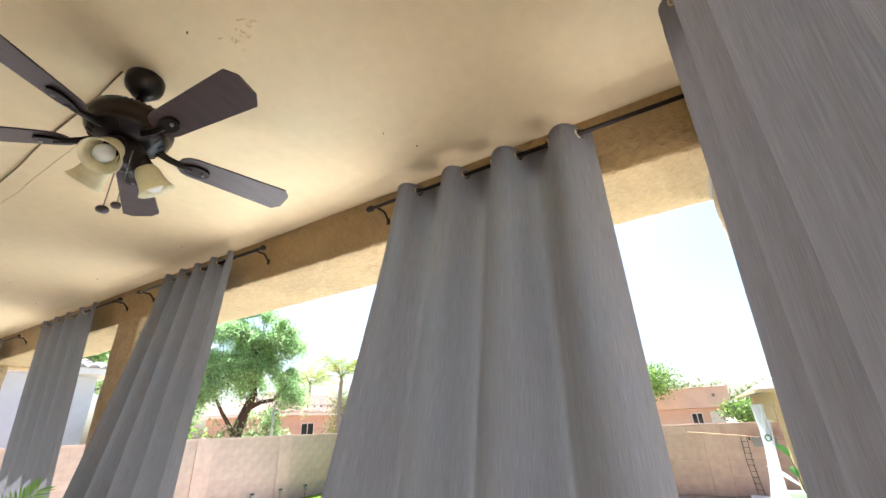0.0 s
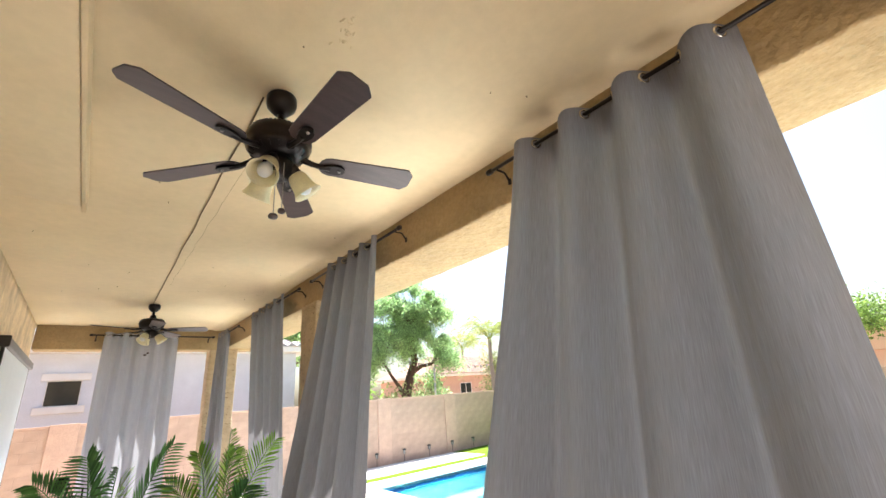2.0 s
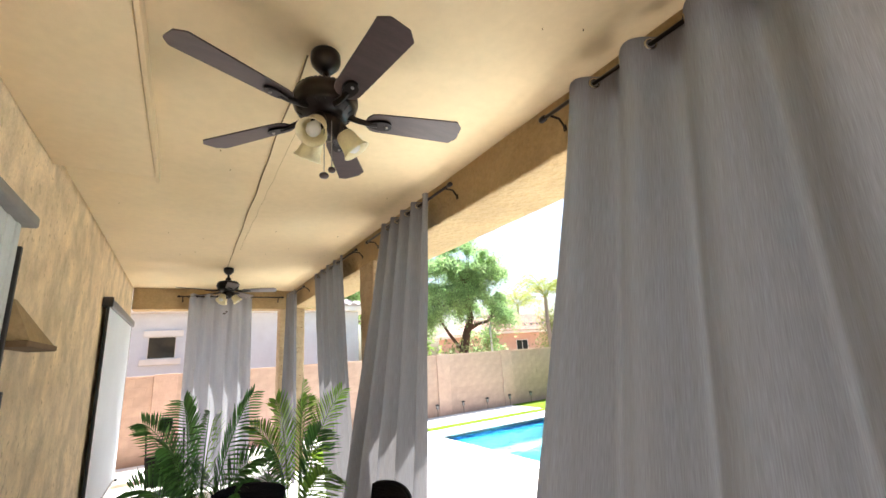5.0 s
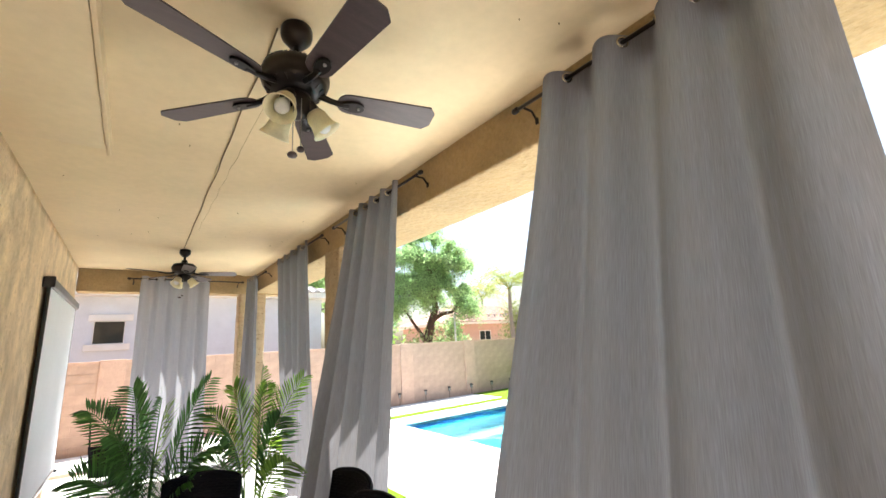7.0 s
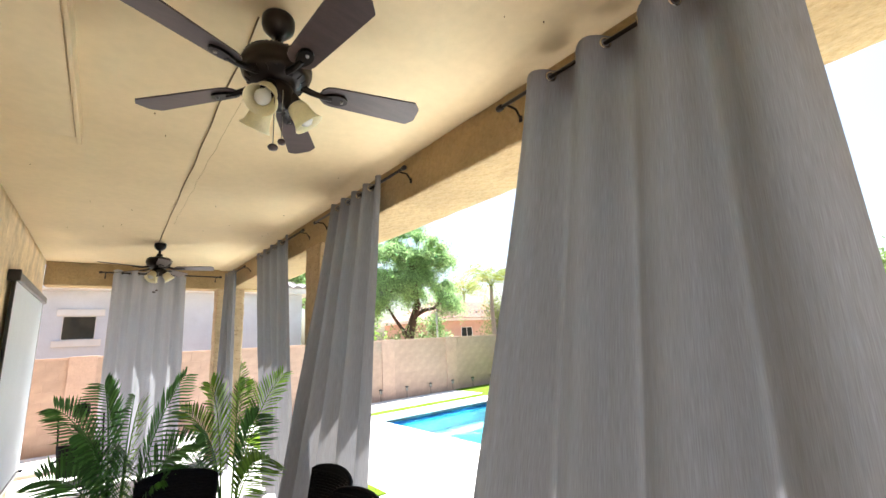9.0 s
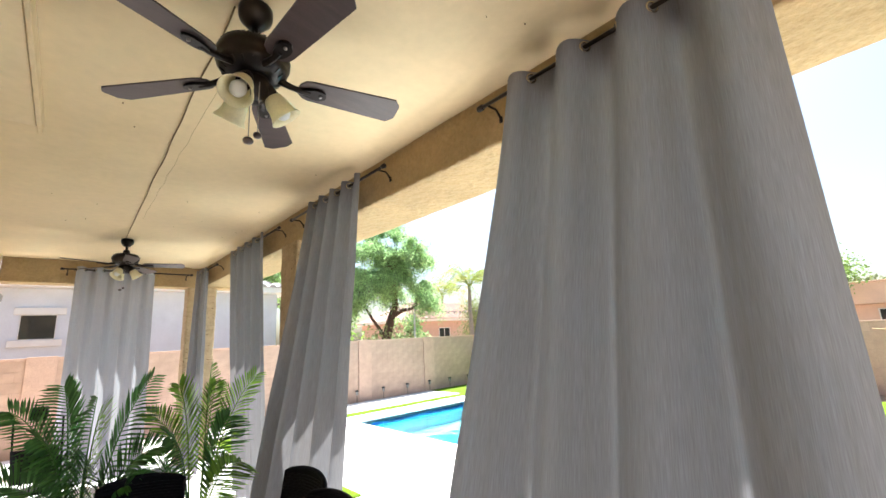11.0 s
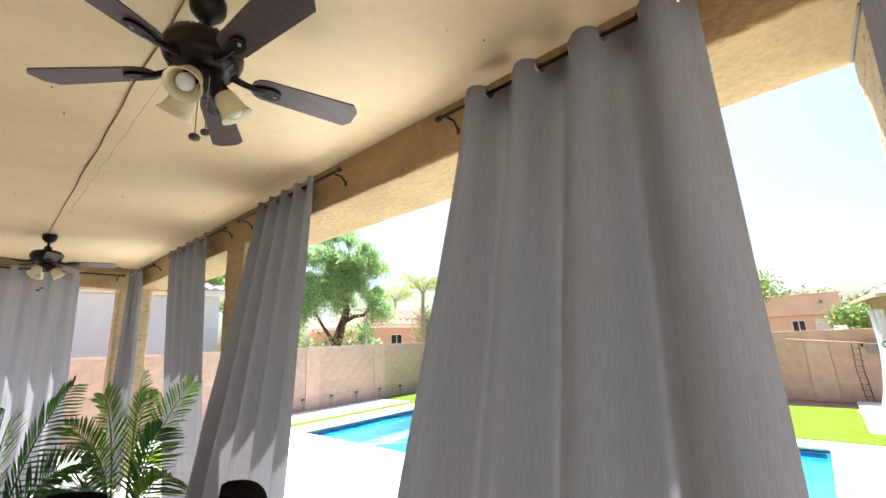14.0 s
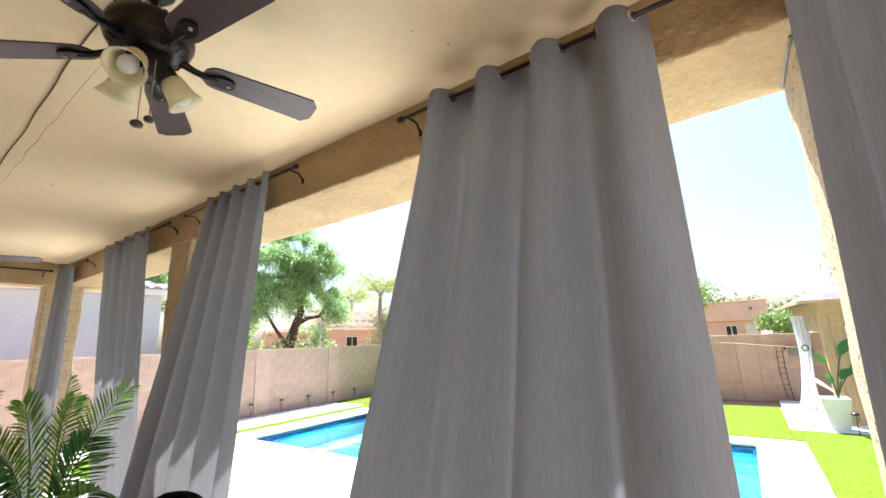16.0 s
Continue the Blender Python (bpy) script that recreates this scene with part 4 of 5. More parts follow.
def crate():
    t = thing("wooden_crate", "small pale wooden crate on the turf", "crate", (11.05, YW - 1.0, 0.012), 20)
    for k in range(3):
        part("slat", box((-0.2, -0.16, 0.03 + 0.09 * k), (0.2, -0.145, 0.10 + 0.09 * k), 0.003), M_WOOD, t)
        part("slat", box((-0.2, 0.145, 0.03 + 0.09 * k), (0.2, 0.16, 0.10 + 0.09 * k), 0.003), M_WOOD, t)
    for x in (-0.19, 0.17):
        part("end_panel", box((x, -0.143, 0.0), (x + 0.02, 0.143, 0.29), 0.003), M_WOOD, t)
    return t


control_box(), pool_pump(), side_table(), dish(), crate()


# ---------------------------------------------------------------- gazebo corner
def gazebo():
    x0, x1, y0, y1 = 8.95, 11.75, -3.4, -0.54
    t = thing("gazebo", "cedar gazebo with grey hip roof and white drape", "gazebo", (x0, y1, 0.014), 2.8)
    L, Wd = x1 - x0, y1 - y0
    for x in (0.07, L - 0.07):
        for y in (-0.07, -Wd + 0.07):
            part("post", box((x - 0.07, y - 0.07, 0.0), (x + 0.07, y + 0.07, 1.96), 0.008), M_WOOD, t)
    for lo, hi in (((-0.05, -0.14, 1.78), (L + 0.05, -0.02, 2.0)), ((-0.05, -Wd + 0.02, 1.78), (L + 0.05, -Wd + 0.14, 2.0)),
                   ((0.0, -Wd + 0.142, 1.78), (0.12, -0.142, 2.0)), ((L - 0.12, -Wd + 0.142, 1.78), (L, -0.142, 2.0))):
        part("beam", box(lo, hi, 0.008), M_WOOD, t)
    # arched knee braces
    for sx, sy in ((1, 0), (0, -1)):
        pts = []
        for i in range(9):
            w = math.pi / 2 * i / 8
            r = 0.55
            d = 0.14 + r * (1 - math.cos(w))
            pts.append((0.07 + sx * d, -0.07 + sy * d, 1.24 + r * math.sin(w)))
        part("brace", tube(pts, 0.035, 8), M_WOOD, t, smooth=True)
    part("frieze_panel", box((0.02, -Wd + 0.15, 1.66), (0.05, -0.145, 1.775), 0.004), M_WOOD, t, "cedar frieze panel")
    part("frieze_panel", box((0.46, -0.06, 1.50), (L - 0.15, -0.03, 1.775), 0.004), M_WOOD, t, "cedar frieze panel")
    part("corner_board", box((0.01, -0.34, 0.0), (0.045, -0.145, 1.655), 0.004), M_WOOD, t, "cedar corner boards")
    part("wall_panel", box((0.06, -Wd * 0.62, 0.78), (0.085, -0.36, 1.655), 0.004), M_SHEET, t, "white privacy panel")
    bm = bmesh.new()
    e = 0.28
    c = [bm.verts.new(p) for p in ((-e, e, 2.0), (L + e, e, 2.0), (L + e, -Wd - e, 2.0), (-e, -Wd - e, 2.0))]
    r = [bm.verts.new(p) for p in ((L / 2 - 0.2, -Wd / 2, 2.85), (L / 2 + 0.2, -Wd / 2, 2.85))]
    bm.faces.new(c[::-1])
    bm.faces.new((c[0], c[1], r[1], r[0]))
    bm.faces.new((c[1], c[2], r[1]))
    bm.faces.new((c[2], c[3], r[0], r[1]))
    bm.faces.new((c[3], c[0], r[0]))
    roof = part("roof", bm, M_HEAD2, t, "pale grey hip roof")
    part("fascia", box((-e - 0.012, e - 0.02, 1.965), (L + e + 0.012, e + 0.01, 2.02), 0.004), M_WOOD, t)
    part("fascia", box((-e - 0.012, -Wd - e, 1.965), (-e + 0.02, e - 0.022, 2.02), 0.004), M_WOOD, t)
    # tied drape flaring at its foot
    bm = bmesh.new()
    nu, nv = 28, 26
    g = []
    for i in range(nu + 1):
        col = []
        for j in range(nv + 1):
            u, v = i / nu, j / nv
            w = 0.20 * (1 - 0.35 * math.sin(math.pi * v) + 0.45 * max(0, v - 0.75))
            x = 1.70 + 0.035 * math.sin(u * 21) * (0.4 + v) - 0.28 * max(0, v - 0.7)
            col.append(bm.verts.new((x, 0.04 + (u - 0.5) * w * 1.6 + 0.16 * v * v, 1.80 * (1 - v) + 0.004)))
        g.append(col)
    for i in range(nu):
        for j in range(nv):
            bm.faces.new((g[i][j], g[i][j + 1], g[i + 1][j + 1], g[i + 1][j]))
    drape = part("drape", bm, M_SHEET, t, "white tied drape", smooth=True)
    part("tie_ring", ring((1.64, 0.06, 1.17), (1, 0, 0), 0.055, 0.012), M_FIG, drape, "green ring tie", smooth=True)
    t.scale = (1.0, 1.0, 1.095)
    return t


single("pavement_gazebo", box((8.2, -4.0, -0.06), (11.9, 0.20, 0.014), 0.01), M_CONC, "white concrete gazebo pad", "pavement", "structure")
gazebo()


def planter():
    t = thing("planter", "tapered white planter with a broad-leaved plant", "planter", (8.47, -0.45, 0.014))
    bm = bmesh.new()
    prof = [(0.17, 0.0), (0.27, 0.50), (0.28, 0.52), (0.25, 0.52), (0.24, 0.45), (0.0, 0.45)]
    add_lathe(bm, prof, 4, Matrix.Rotation(math.pi / 4, 4, "Z"))
    part("pot", bm, M_WHITE, t)
    # leaf stalks: lean in plan, height of the blade's foot, blade length, half width
    for lean, hgt, ln, wd in (((0.05, -0.16), 1.22, 0.50, 0.115), ((-0.04, 0.06), 1.06, 0.36, 0.085), ((0.02, -0.10), 0.82, 0.34, 0.10),
                              ((-0.05, -0.24), 0.98, 0.42, 0.10), ((0.06, 0.02), 0.74, 0.26, 0.07)):
        d = Vector((*lean, 0))
        pts = [Vector((0.0, -0.06, 0.45)) + d * (i / 8) ** 1.6 + Vector((0, 0, (hgt - 0.45) * i / 8)) for i in range(9)]
        st = part("stem", tube(pts, 0.011, 6), M_STEM, t, smooth=True)
        bm = bmesh.new()
        d = d.normalized()
        side = Vector((-d.y * 0.5 - 0.2, 0.85, 0.1)).normalized()
        tg = (pts[-1] - pts[-2]).normalized() * 0.9 + d * 0.35
        rows = []
        for i in range(9):
            f = i / 8
            w = wd * math.sin(math.pi * (0.04 + 0.94 * f)) ** 0.8
            c = pts[-1] + tg * ln * f + Vector((0, 0, -0.3 * ln * f * f))
            rows.append([bm.verts.new(c + side * w * q + Vector((0, 0, 0.25 * w * abs(q)))) for q in (-1, -0.5, 0, 0.5, 1)])
        for a0, b0 in zip(rows, rows[1:]):
            for i in range(4):
                bm.faces.new((a0[i], a0[i + 1], b0[i + 1], b0[i]))
        part("leaf", bm, M_FIG, st, "glossy broad leaf", smooth=True)
    strap = bmesh.new()
    rows = []
    for i in range(9):
        f = i / 8
        c = Vector((-0.02, -0.02 + 0.40 * f, 0.62 + 0.42 * f - 0.12 * f * f))
        rows.append([strap.verts.new(c + Vector((0.0, 0.02, -0.03)) * q * math.sin(math.pi * (0.06 + 0.9 * f))) for q in (-1, 0, 1)])
    for a0, b0 in zip(rows, rows[1:]):
        for i in range(2):
            strap.faces.new((a0[i], a0[i + 1], b0[i + 1], b0[i]))
    part("leaf", strap, M_SHEET, t, "pale dried strap leaf", smooth=True)
    return t


def garden_armchair(place, rz):
    t = thing("garden_armchair", "dark wicker armchair with a striped cushion under the gazebo", "armchair", place, rz)
    part("seat", box((-0.34, -0.34, 0.20), (0.34, 0.32, 0.36), 0.03), M_WICKER, t)
    part("backrest", box((0.24, -0.36, 0.36), (0.36, 0.34, 0.86), 0.04), M_WICKER, t)
    for y in (-0.42, 0.34):
        part("armrest", box((-0.34, y, 0.10), (0.34, y + 0.08, 0.60), 0.03), M_WICKER, t)
    cushion = part("cushion", box((0.08, -0.24, 0.38), (0.20, 0.22, 0.76), 0.05, Matrix.Rotation(0.12, 4, "Y")), M_SHEET, t, "white cushion with black stripes")
    for k in range(4):
        part("stripe", box((0.072, -0.19 + 0.11 * k, 0.42), (0.079, -0.15 + 0.11 * k, 0.72), 0.002, Matrix.Rotation(0.12, 4, "Y")), M_BLACK, cushion)
    for x in (-0.28, 0.28):
        for y in (-0.30, 0.28):
            part("leg", box((x - 0.03, y - 0.03, 0.0), (x + 0.03, y + 0.03, 0.20), 0.006), M_WICKER, t)
    return t


garden_armchair((9.95, -1.45, 0.014), 10)
planter()
pl2 = path_light((8.05, -0.62, 0.012))


def pool_pole():
    t = thing("pool_pole", "pool skimmer pole resting on wall brackets with a hanging mesh", "pool tool", (XR - 0.16, -0.05, 0.0))
    part("pole", tube([(0, 1.25, 1.42), (0, -1.1, 1.18)], 0.014, 8), M_WOOD, t, smooth=True)
    part("bracket", box((0.0, -0.09, 1.20), (0.12, -0.05, 1.30), 0.005), M_BLACK, t)
    part("net", box((-0.03, -0.62, 1.05), (0.01, -0.12, 1.27), 0.01), M_HEAD, t, "dark skimmer net")
    for y in (-0.02, 0.10):
        part("rope", tube([(0, y, 1.28), (0.01, y + 0.02, 0.7), (0, y - 0.03, 0.02)], 0.007, 6), M_BLACK, t, smooth=True)
    for k in range(9):
        part("rung", tube([(0, -0.03, 0.12 + 0.13 * k), (0, 0.11, 0.14 + 0.13 * k)], 0.006, 5), M_BLACK, t)
    return t


pool_pole()


# ---------------------------------------------------------------- trees and shrubs
def limb(bm, p, d, length, r, rnd, depth, tips, bend=0.35, seg=7):
    pts, rad = [Vector(p)], [r]
    d = Vector(d).normalized()
    n = 6
    for i in range(n):
        d = (d + Vector((rnd.uniform(-1, 1), rnd.uniform(-1, 1), rnd.uniform(-0.5, 0.9))) * bend / n * 1.6).normalized()
        pts.append(pts[-1] + d * length / n)
        rad.append(r * (1 - 0.55 * (i + 1) / n))
    add_tube(bm, pts, rad, seg)
    if depth == 0:
        tips.append(pts[-1])
        tips.append(pts[3])
        return
    for k in range(3 if depth > 1 else 4):
        a = rnd.uniform(0, 6.28)
        nd = (d + Vector((math.cos(a), math.sin(a), rnd.uniform(-0.15, 0.6))) * 0.85).normalized()
        limb(bm, pts[-1 - (k % 2)], nd, length * rnd.uniform(0.6, 0.8), rad[-1] * 0.75, rnd, depth - 1, tips, bend, 5)


def leaf_cloud(centers, spread, count, size, seed, flat=1.0, long=2.2):
    """Many small leaf blades scattered in loose clumps."""
    rnd = np.random.RandomState(seed)
    c = np.array([tuple(p) for p in centers])
    count, pick = (count, rnd.randint(0, len(c), count)) if count else (len(c), np.arange(len(c)))
    off = rnd.normal(0, 1, (count, 3)) * spread * np.array([1, 1, flat])
    p = c[pick] + off
    a = rnd.normal(0, 1, (count, 3))
    a /= np.linalg.norm(a, axis=1)[:, None]
    b = np.cross(a, rnd.normal(0, 1, (count, 3)))
    b /= np.linalg.norm(b, axis=1)[:, None] + 1e-9
    s = size * rnd.uniform(0.6, 1.4, (count, 1))
    v = np.empty((count, 4, 3))
    v[:, 0], v[:, 1], v[:, 2], v[:, 3] = p - a * s * long / 2, p + b * s * 0.5, p + a * s * long / 2, p - b * s * 0.5
    me = bpy.data.meshes.new("leaves")
    me.from_pydata(v.reshape(-1, 3).tolist(), [], np.arange(count * 4).reshape(-1, 4).tolist())
    return me


def tree(name, label, place, height, trunk_r, leaf_mat, count, size, seed, spread=0.45, lean=(0, 0), depth=2, first=0.33, bark=None, reach=0.8):
    rnd = random.Random(seed)
    t = thing(name, label, "tree", place)
    bm = bmesh.new()
    tips = []
    base_len = height * first
    pts = [Vector((0, 0, -0.1)), Vector((lean[0] * 0.3, lean[1] * 0.3, base_len * 0.5)), Vector((lean[0], lean[1], base_len))]
    add_tube(bm, pts, [trunk_r * 1.25, trunk_r, trunk_r * 0.85], 10)
    for k in range(4):
        a = 6.28 * k / 4 + rnd.uniform(-0.4, 0.4)
        limb(bm, pts[-1], (math.cos(a) * reach, math.sin(a) * reach, 0.75), height * 0.30, trunk_r * 0.6, rnd, depth, tips)
    part("trunk", bm, bark or M_BARK, t, "dark branching trunk", smooth=True)
    me = leaf_cloud(tips, spread, count, size, seed, 0.75)
    me.materials.append(leaf_mat)
    cr = new("crown", me)
    cr.parent = t
    return t


def shrub(label, place, radius, height, leaf_mat, count, size, seed):
    rnd = random.Random(seed)
    t = thing("shrub", label, "shrub", place)
    bm = bmesh.new()
    cs = []
    for k in range(16):
        a, r = rnd.uniform(0, 6.28), radius * math.sqrt(rnd.random())
        tip = Vector((r * math.cos(a), r * math.sin(a), height * rnd.uniform(0.35, 0.95)))
        add_tube(bm, [Vector((0, 0, -0.05)), tip * 0.5 + Vector((0, 0, 0.1)), tip], [0.03, 0.02, 0.006], 5)
        cs.append(tip)
        cs.append(tip * 0.6)
    part("stems", bm, M_BARK, t)
    me = leaf_cloud(cs, radius * 0.26, count, size, seed)
    me.materials.append(leaf_mat)
    cr = new("foliage", me)
    cr.parent = t
    return t


def palm_tree(place, height, seed, n=16, reach=1.9, radius=0.17):
    """A pinnate palm: ringed trunk, arching leaves with hanging leaflets, a few dry orange ones."""
    rnd = random.Random(seed)
    t = thing("palm_tree", "slender palm with arching yellow-green leaves", "palm tree", place, group="distant palms")
    pts = [Vector((0.05 * math.sin(i * 0.35), 0, height * i / 20)) for i in range(21)]
    part("trunk", tube(pts, [radius * (1.0 - 0.018 * i + 0.05 * (i % 2)) for i in range(21)], 12), M_PALMBARK, t, smooth=True)
    for k in range(n):
        a = 2.399 * k + rnd.uniform(-0.2, 0.2)
        el = rnd.uniform(0.25, 1.35)
        d = Vector((math.cos(a), math.sin(a), 0))
        side = Vector((-d.y, d.x, 0))
        ln = reach * rnd.uniform(0.75, 1.1)
        arc = [pts[-1] + d * ln * f * math.cos(el * 0.8) + Vector((0, 0, ln * (1.5 * f * math.sin(el) - 0.95 * f * f))) for f in [i / 10 for i in range(11)]]
        bm = add_tube(bmesh.new(), arc, [0.022 - 0.0018 * i for i in range(11)], 4)
        for i in range(26):
            f = 0.18 + 0.82 * i / 25
            j = min(int(f * 10), 9)
            p = arc[j].lerp(arc[j + 1], f * 10 - j)
            tg = (arc[j + 1] - arc[j]).normalized()
            for q in (-1, 1):
                ld = (side * q * rnd.uniform(0.5, 0.9) + tg * 0.6 + Vector((0, 0, -rnd.uniform(0.3, 0.8)))).normalized() * ln * 0.30 * math.sin(math.pi * min(0.93, 0.2 + 0.7 * f))
                w = tg * 0.020
                bm.faces.new([bm.verts.new(c) for c in (p - w, p + w, p + ld * 0.6 + w * 0.8, p + ld)])
        dry = k in (3, 11)
        part("frond", bm, M_PALM_DRY if dry else M_PALM, t, "dry orange palm leaf" if dry else "")
    return t


def mesquite(place):
    """A mesquite: bent dark trunk, spreading limbs, and drooping feathery sprays with gaps between them."""
    rnd = random.Random(12)
    t = thing("mesquite_tree", "broad feathery green mesquite tree with dark bent trunk", "tree", place)
    bm = bmesh.new()
    stem = [Vector(p) for p in ((0.05, 0, -0.1), (0.20, 0, 1.1), (0.28, 0, 1.9), (0.55, 0.05, 2.7), (0.86, 0.0, 3.5), (0.80, 0.1, 4.3), (1.0, 0.1, 5.2))]
    add_tube(bm, stem, [0.32, 0.27, 0.24, 0.20, 0.17, 0.12, 0.06], 12)
    low = [Vector(p) for p in ((0.26, 0, 1.6), (0.0, 0.1, 2.2), (-0.45, 0.15, 2.8), (-0.95, 0.1, 3.5))]
    add_tube(bm, low, [0.12, 0.09, 0.07, 0.04], 9)
    bough = [Vector(p) for p in ((0.62, 0.05, 2.9), (1.2, -0.1, 3.2), (1.8, -0.1, 3.3), (2.3, 0.0, 3.7))]
    add_tube(bm, bough, [0.13, 0.10, 0.08, 0.05], 9)
    roots = stem[4:] + low[2:] + bough[2:]
    sprays = []
    for k in range(66):
        while True:
            q = Vector((rnd.uniform(-1, 1), rnd.uniform(-1, 1), rnd.uniform(-1, 1)))
            if 0.3 < q.length < 1.0:
                break
        c = Vector((0.60 + 2.6 * q.x, 2.2 * q.y, 5.0 + 2.7 * q.z))
        if c.z < (4.3 if c.y < 0 else 3.5) and abs(c.x - 0.6) < 1.0:
            c.z += 1.7
        root = min(roots, key=lambda p: (p - c).length)
        mid = root.lerp(c, 0.55) + Vector((rnd.uniform(-0.2, 0.2), 0, rnd.uniform(0.0, 0.35)))
        add_tube(bm, [root, mid, c], [0.032, 0.018, 0.006], 5)
        for _ in range(10):
            foot = mid.lerp(c, rnd.uniform(0.35, 1.0))
            a = rnd.uniform(0, 6.28)
            d = (Vector((math.cos(a), math.sin(a), rnd.uniform(-0.2, 0.8))) + (c - Vector((0.75, 0, 4.8))).normalized() * 0.7).normalized()
            sprays.append((foot, d, rnd.uniform(0.45, 1.05), rnd.uniform(0.25, 0.75)))
    part("trunk", bm, M_BARK, t, "dark branching trunk", smooth=True)
    gen = np.random.RandomState(13)
    per = 150
    foot = np.array([tuple(q[0]) for q in sprays])[:, None, :]
    way = np.array([tuple(q[1]) for q in sprays])[:, None, :]
    span = np.array([q[2] for q in sprays])[:, None, None]
    droop = np.array([q[3] for q in sprays])[:, None, None]
    f = gen.rand(len(sprays), per, 1)
    p = foot + way * span * f + np.array([0, 0, -1.0]) * droop * f * f + gen.normal(0, 1, (len(sprays), per, 3)) * (0.05 + 0.11 * f)
    me = leaf_cloud(p.reshape(-1, 3), 0.0, 0, 0.040, 14, 1.0, 3.0)
    me.materials.append(M_LEAF)
    cr = new("crown", me)
    cr.parent = t
    return t


mesquite((10.0, 18.0, -0.06))
palm_tree((18.4, 20.0, -0.06), 4.95, 5, n=20, reach=2.7)
palm_tree((33.6, 39.6, -0.06), 6.9, 6, n=28, reach=4.4, radius=0.22)
shrub("yellow-green citrus shrub behind the block wall", (4.5, 13.4, -0.06), 0.9, 2.5, M_LEAF2, 7000, 0.07, 21)
shrub("dry olive shrub behind the block wall", (8.4, 15.5, -0.06), 1.1, 2.1, M_LEAF3, 3500, 0.06, 22)
shrub("grey-green desert shrub behind the block wall", (20.6, 20.5, -0.06), 1.6, 4.4, M_LEAF3, 11000, 0.07, 23)
shrub("light green shrub under the mesquite", (12.3, 18.8, -0.06), 0.9, 2.9, M_LEAF, 4500, 0.07, 24)
tree("acacia_tree", "feathery green acacia tree beyond the wall", (20.0, 3.75, -0.06), 4.5, 0.10, M_LEAF2, 9000, 0.06, 31, spread=0.36)
shrub("green shrub beyond the wall", (20.4, -0.62, -0.06), 0.68, 2.3, M_LEAF2, 6500, 0.055, 33)
tree("far_tree", "hazy green tree far beyond the roofs", (52.0, 2.0, -0.06), 4.6, 0.25, M_LEAF3, 9000, 0.2, 35, spread=0.8)
tree("far_tree", "hazy green tree far beyond the roofs", (52.0, -5.5, -0.06), 3.9, 0.25, M_LEAF3, 9000, 0.2, 36, spread=0.8)
tree("far_tree", "dark green tree above the gazebo", (34.0, -8.6, -0.06), 7.2, 0.25, M_LEAF3, 9000, 0.22, 37, spread=0.5)
tree("far_tree", "green tree behind the pale house", (6.5, 27.0, -0.06), 8.0, 0.25, M_LEAF, 16000, 0.12, 38, spread=0.7)


# ---------------------------------------------------------------- neighbouring houses
def window(parent, face, lo, hi, depth=0.06, axis="y", trim=0.0, f=0.045):
    """A framed pane set in a wall face: lo and hi are (across, up) corners."""
    a0, z0, a1, z1 = *lo, *hi

    def bx(u0, v0, u1, v1, d0, d1, bev=0.004):
        if axis == "y":
            return box((u0, face - d1, v0), (u1, face - d0, v1), bev)
        return box((face - d1, u0, v0), (face - d0, u1, v1), bev)

    w = part("window", bx(a0, z0, a1, z1, 0.0, 0.012), M_PANE, parent, "dark glass pane")
    for u0, v0, u1, v1 in ((a0, z0, a1, z0 + f), (a0, z1 - f, a1, z1), (a0, z0 + f, a0 + f, z1 - f), (a1 - f, z0 + f, a1, z1 - f), ((a0 + a1) / 2 - f / 2, z0 + f, (a0 + a1) / 2 + f / 2, z1 - f))[:4 if trim else 5]:
        part("window_frame", bx(u0, v0, u1, v1, 0.013, 0.035), M_WHITE, w)
    if trim:
        part("window_sill", bx(a0 - 0.16, z0 - 0.17, a1 + 0.14, z0 - 0.004, 0.0, 0.07, 0.01), M_WHITE, w, "white stucco sill")
        part("window_head", bx(a0 - 0.12, z1 + 0.004, a1 + 0.16, z1 + 0.17, 0.0, 0.07, 0.01), M_WHITE, w, "white stucco lintel")
    return w


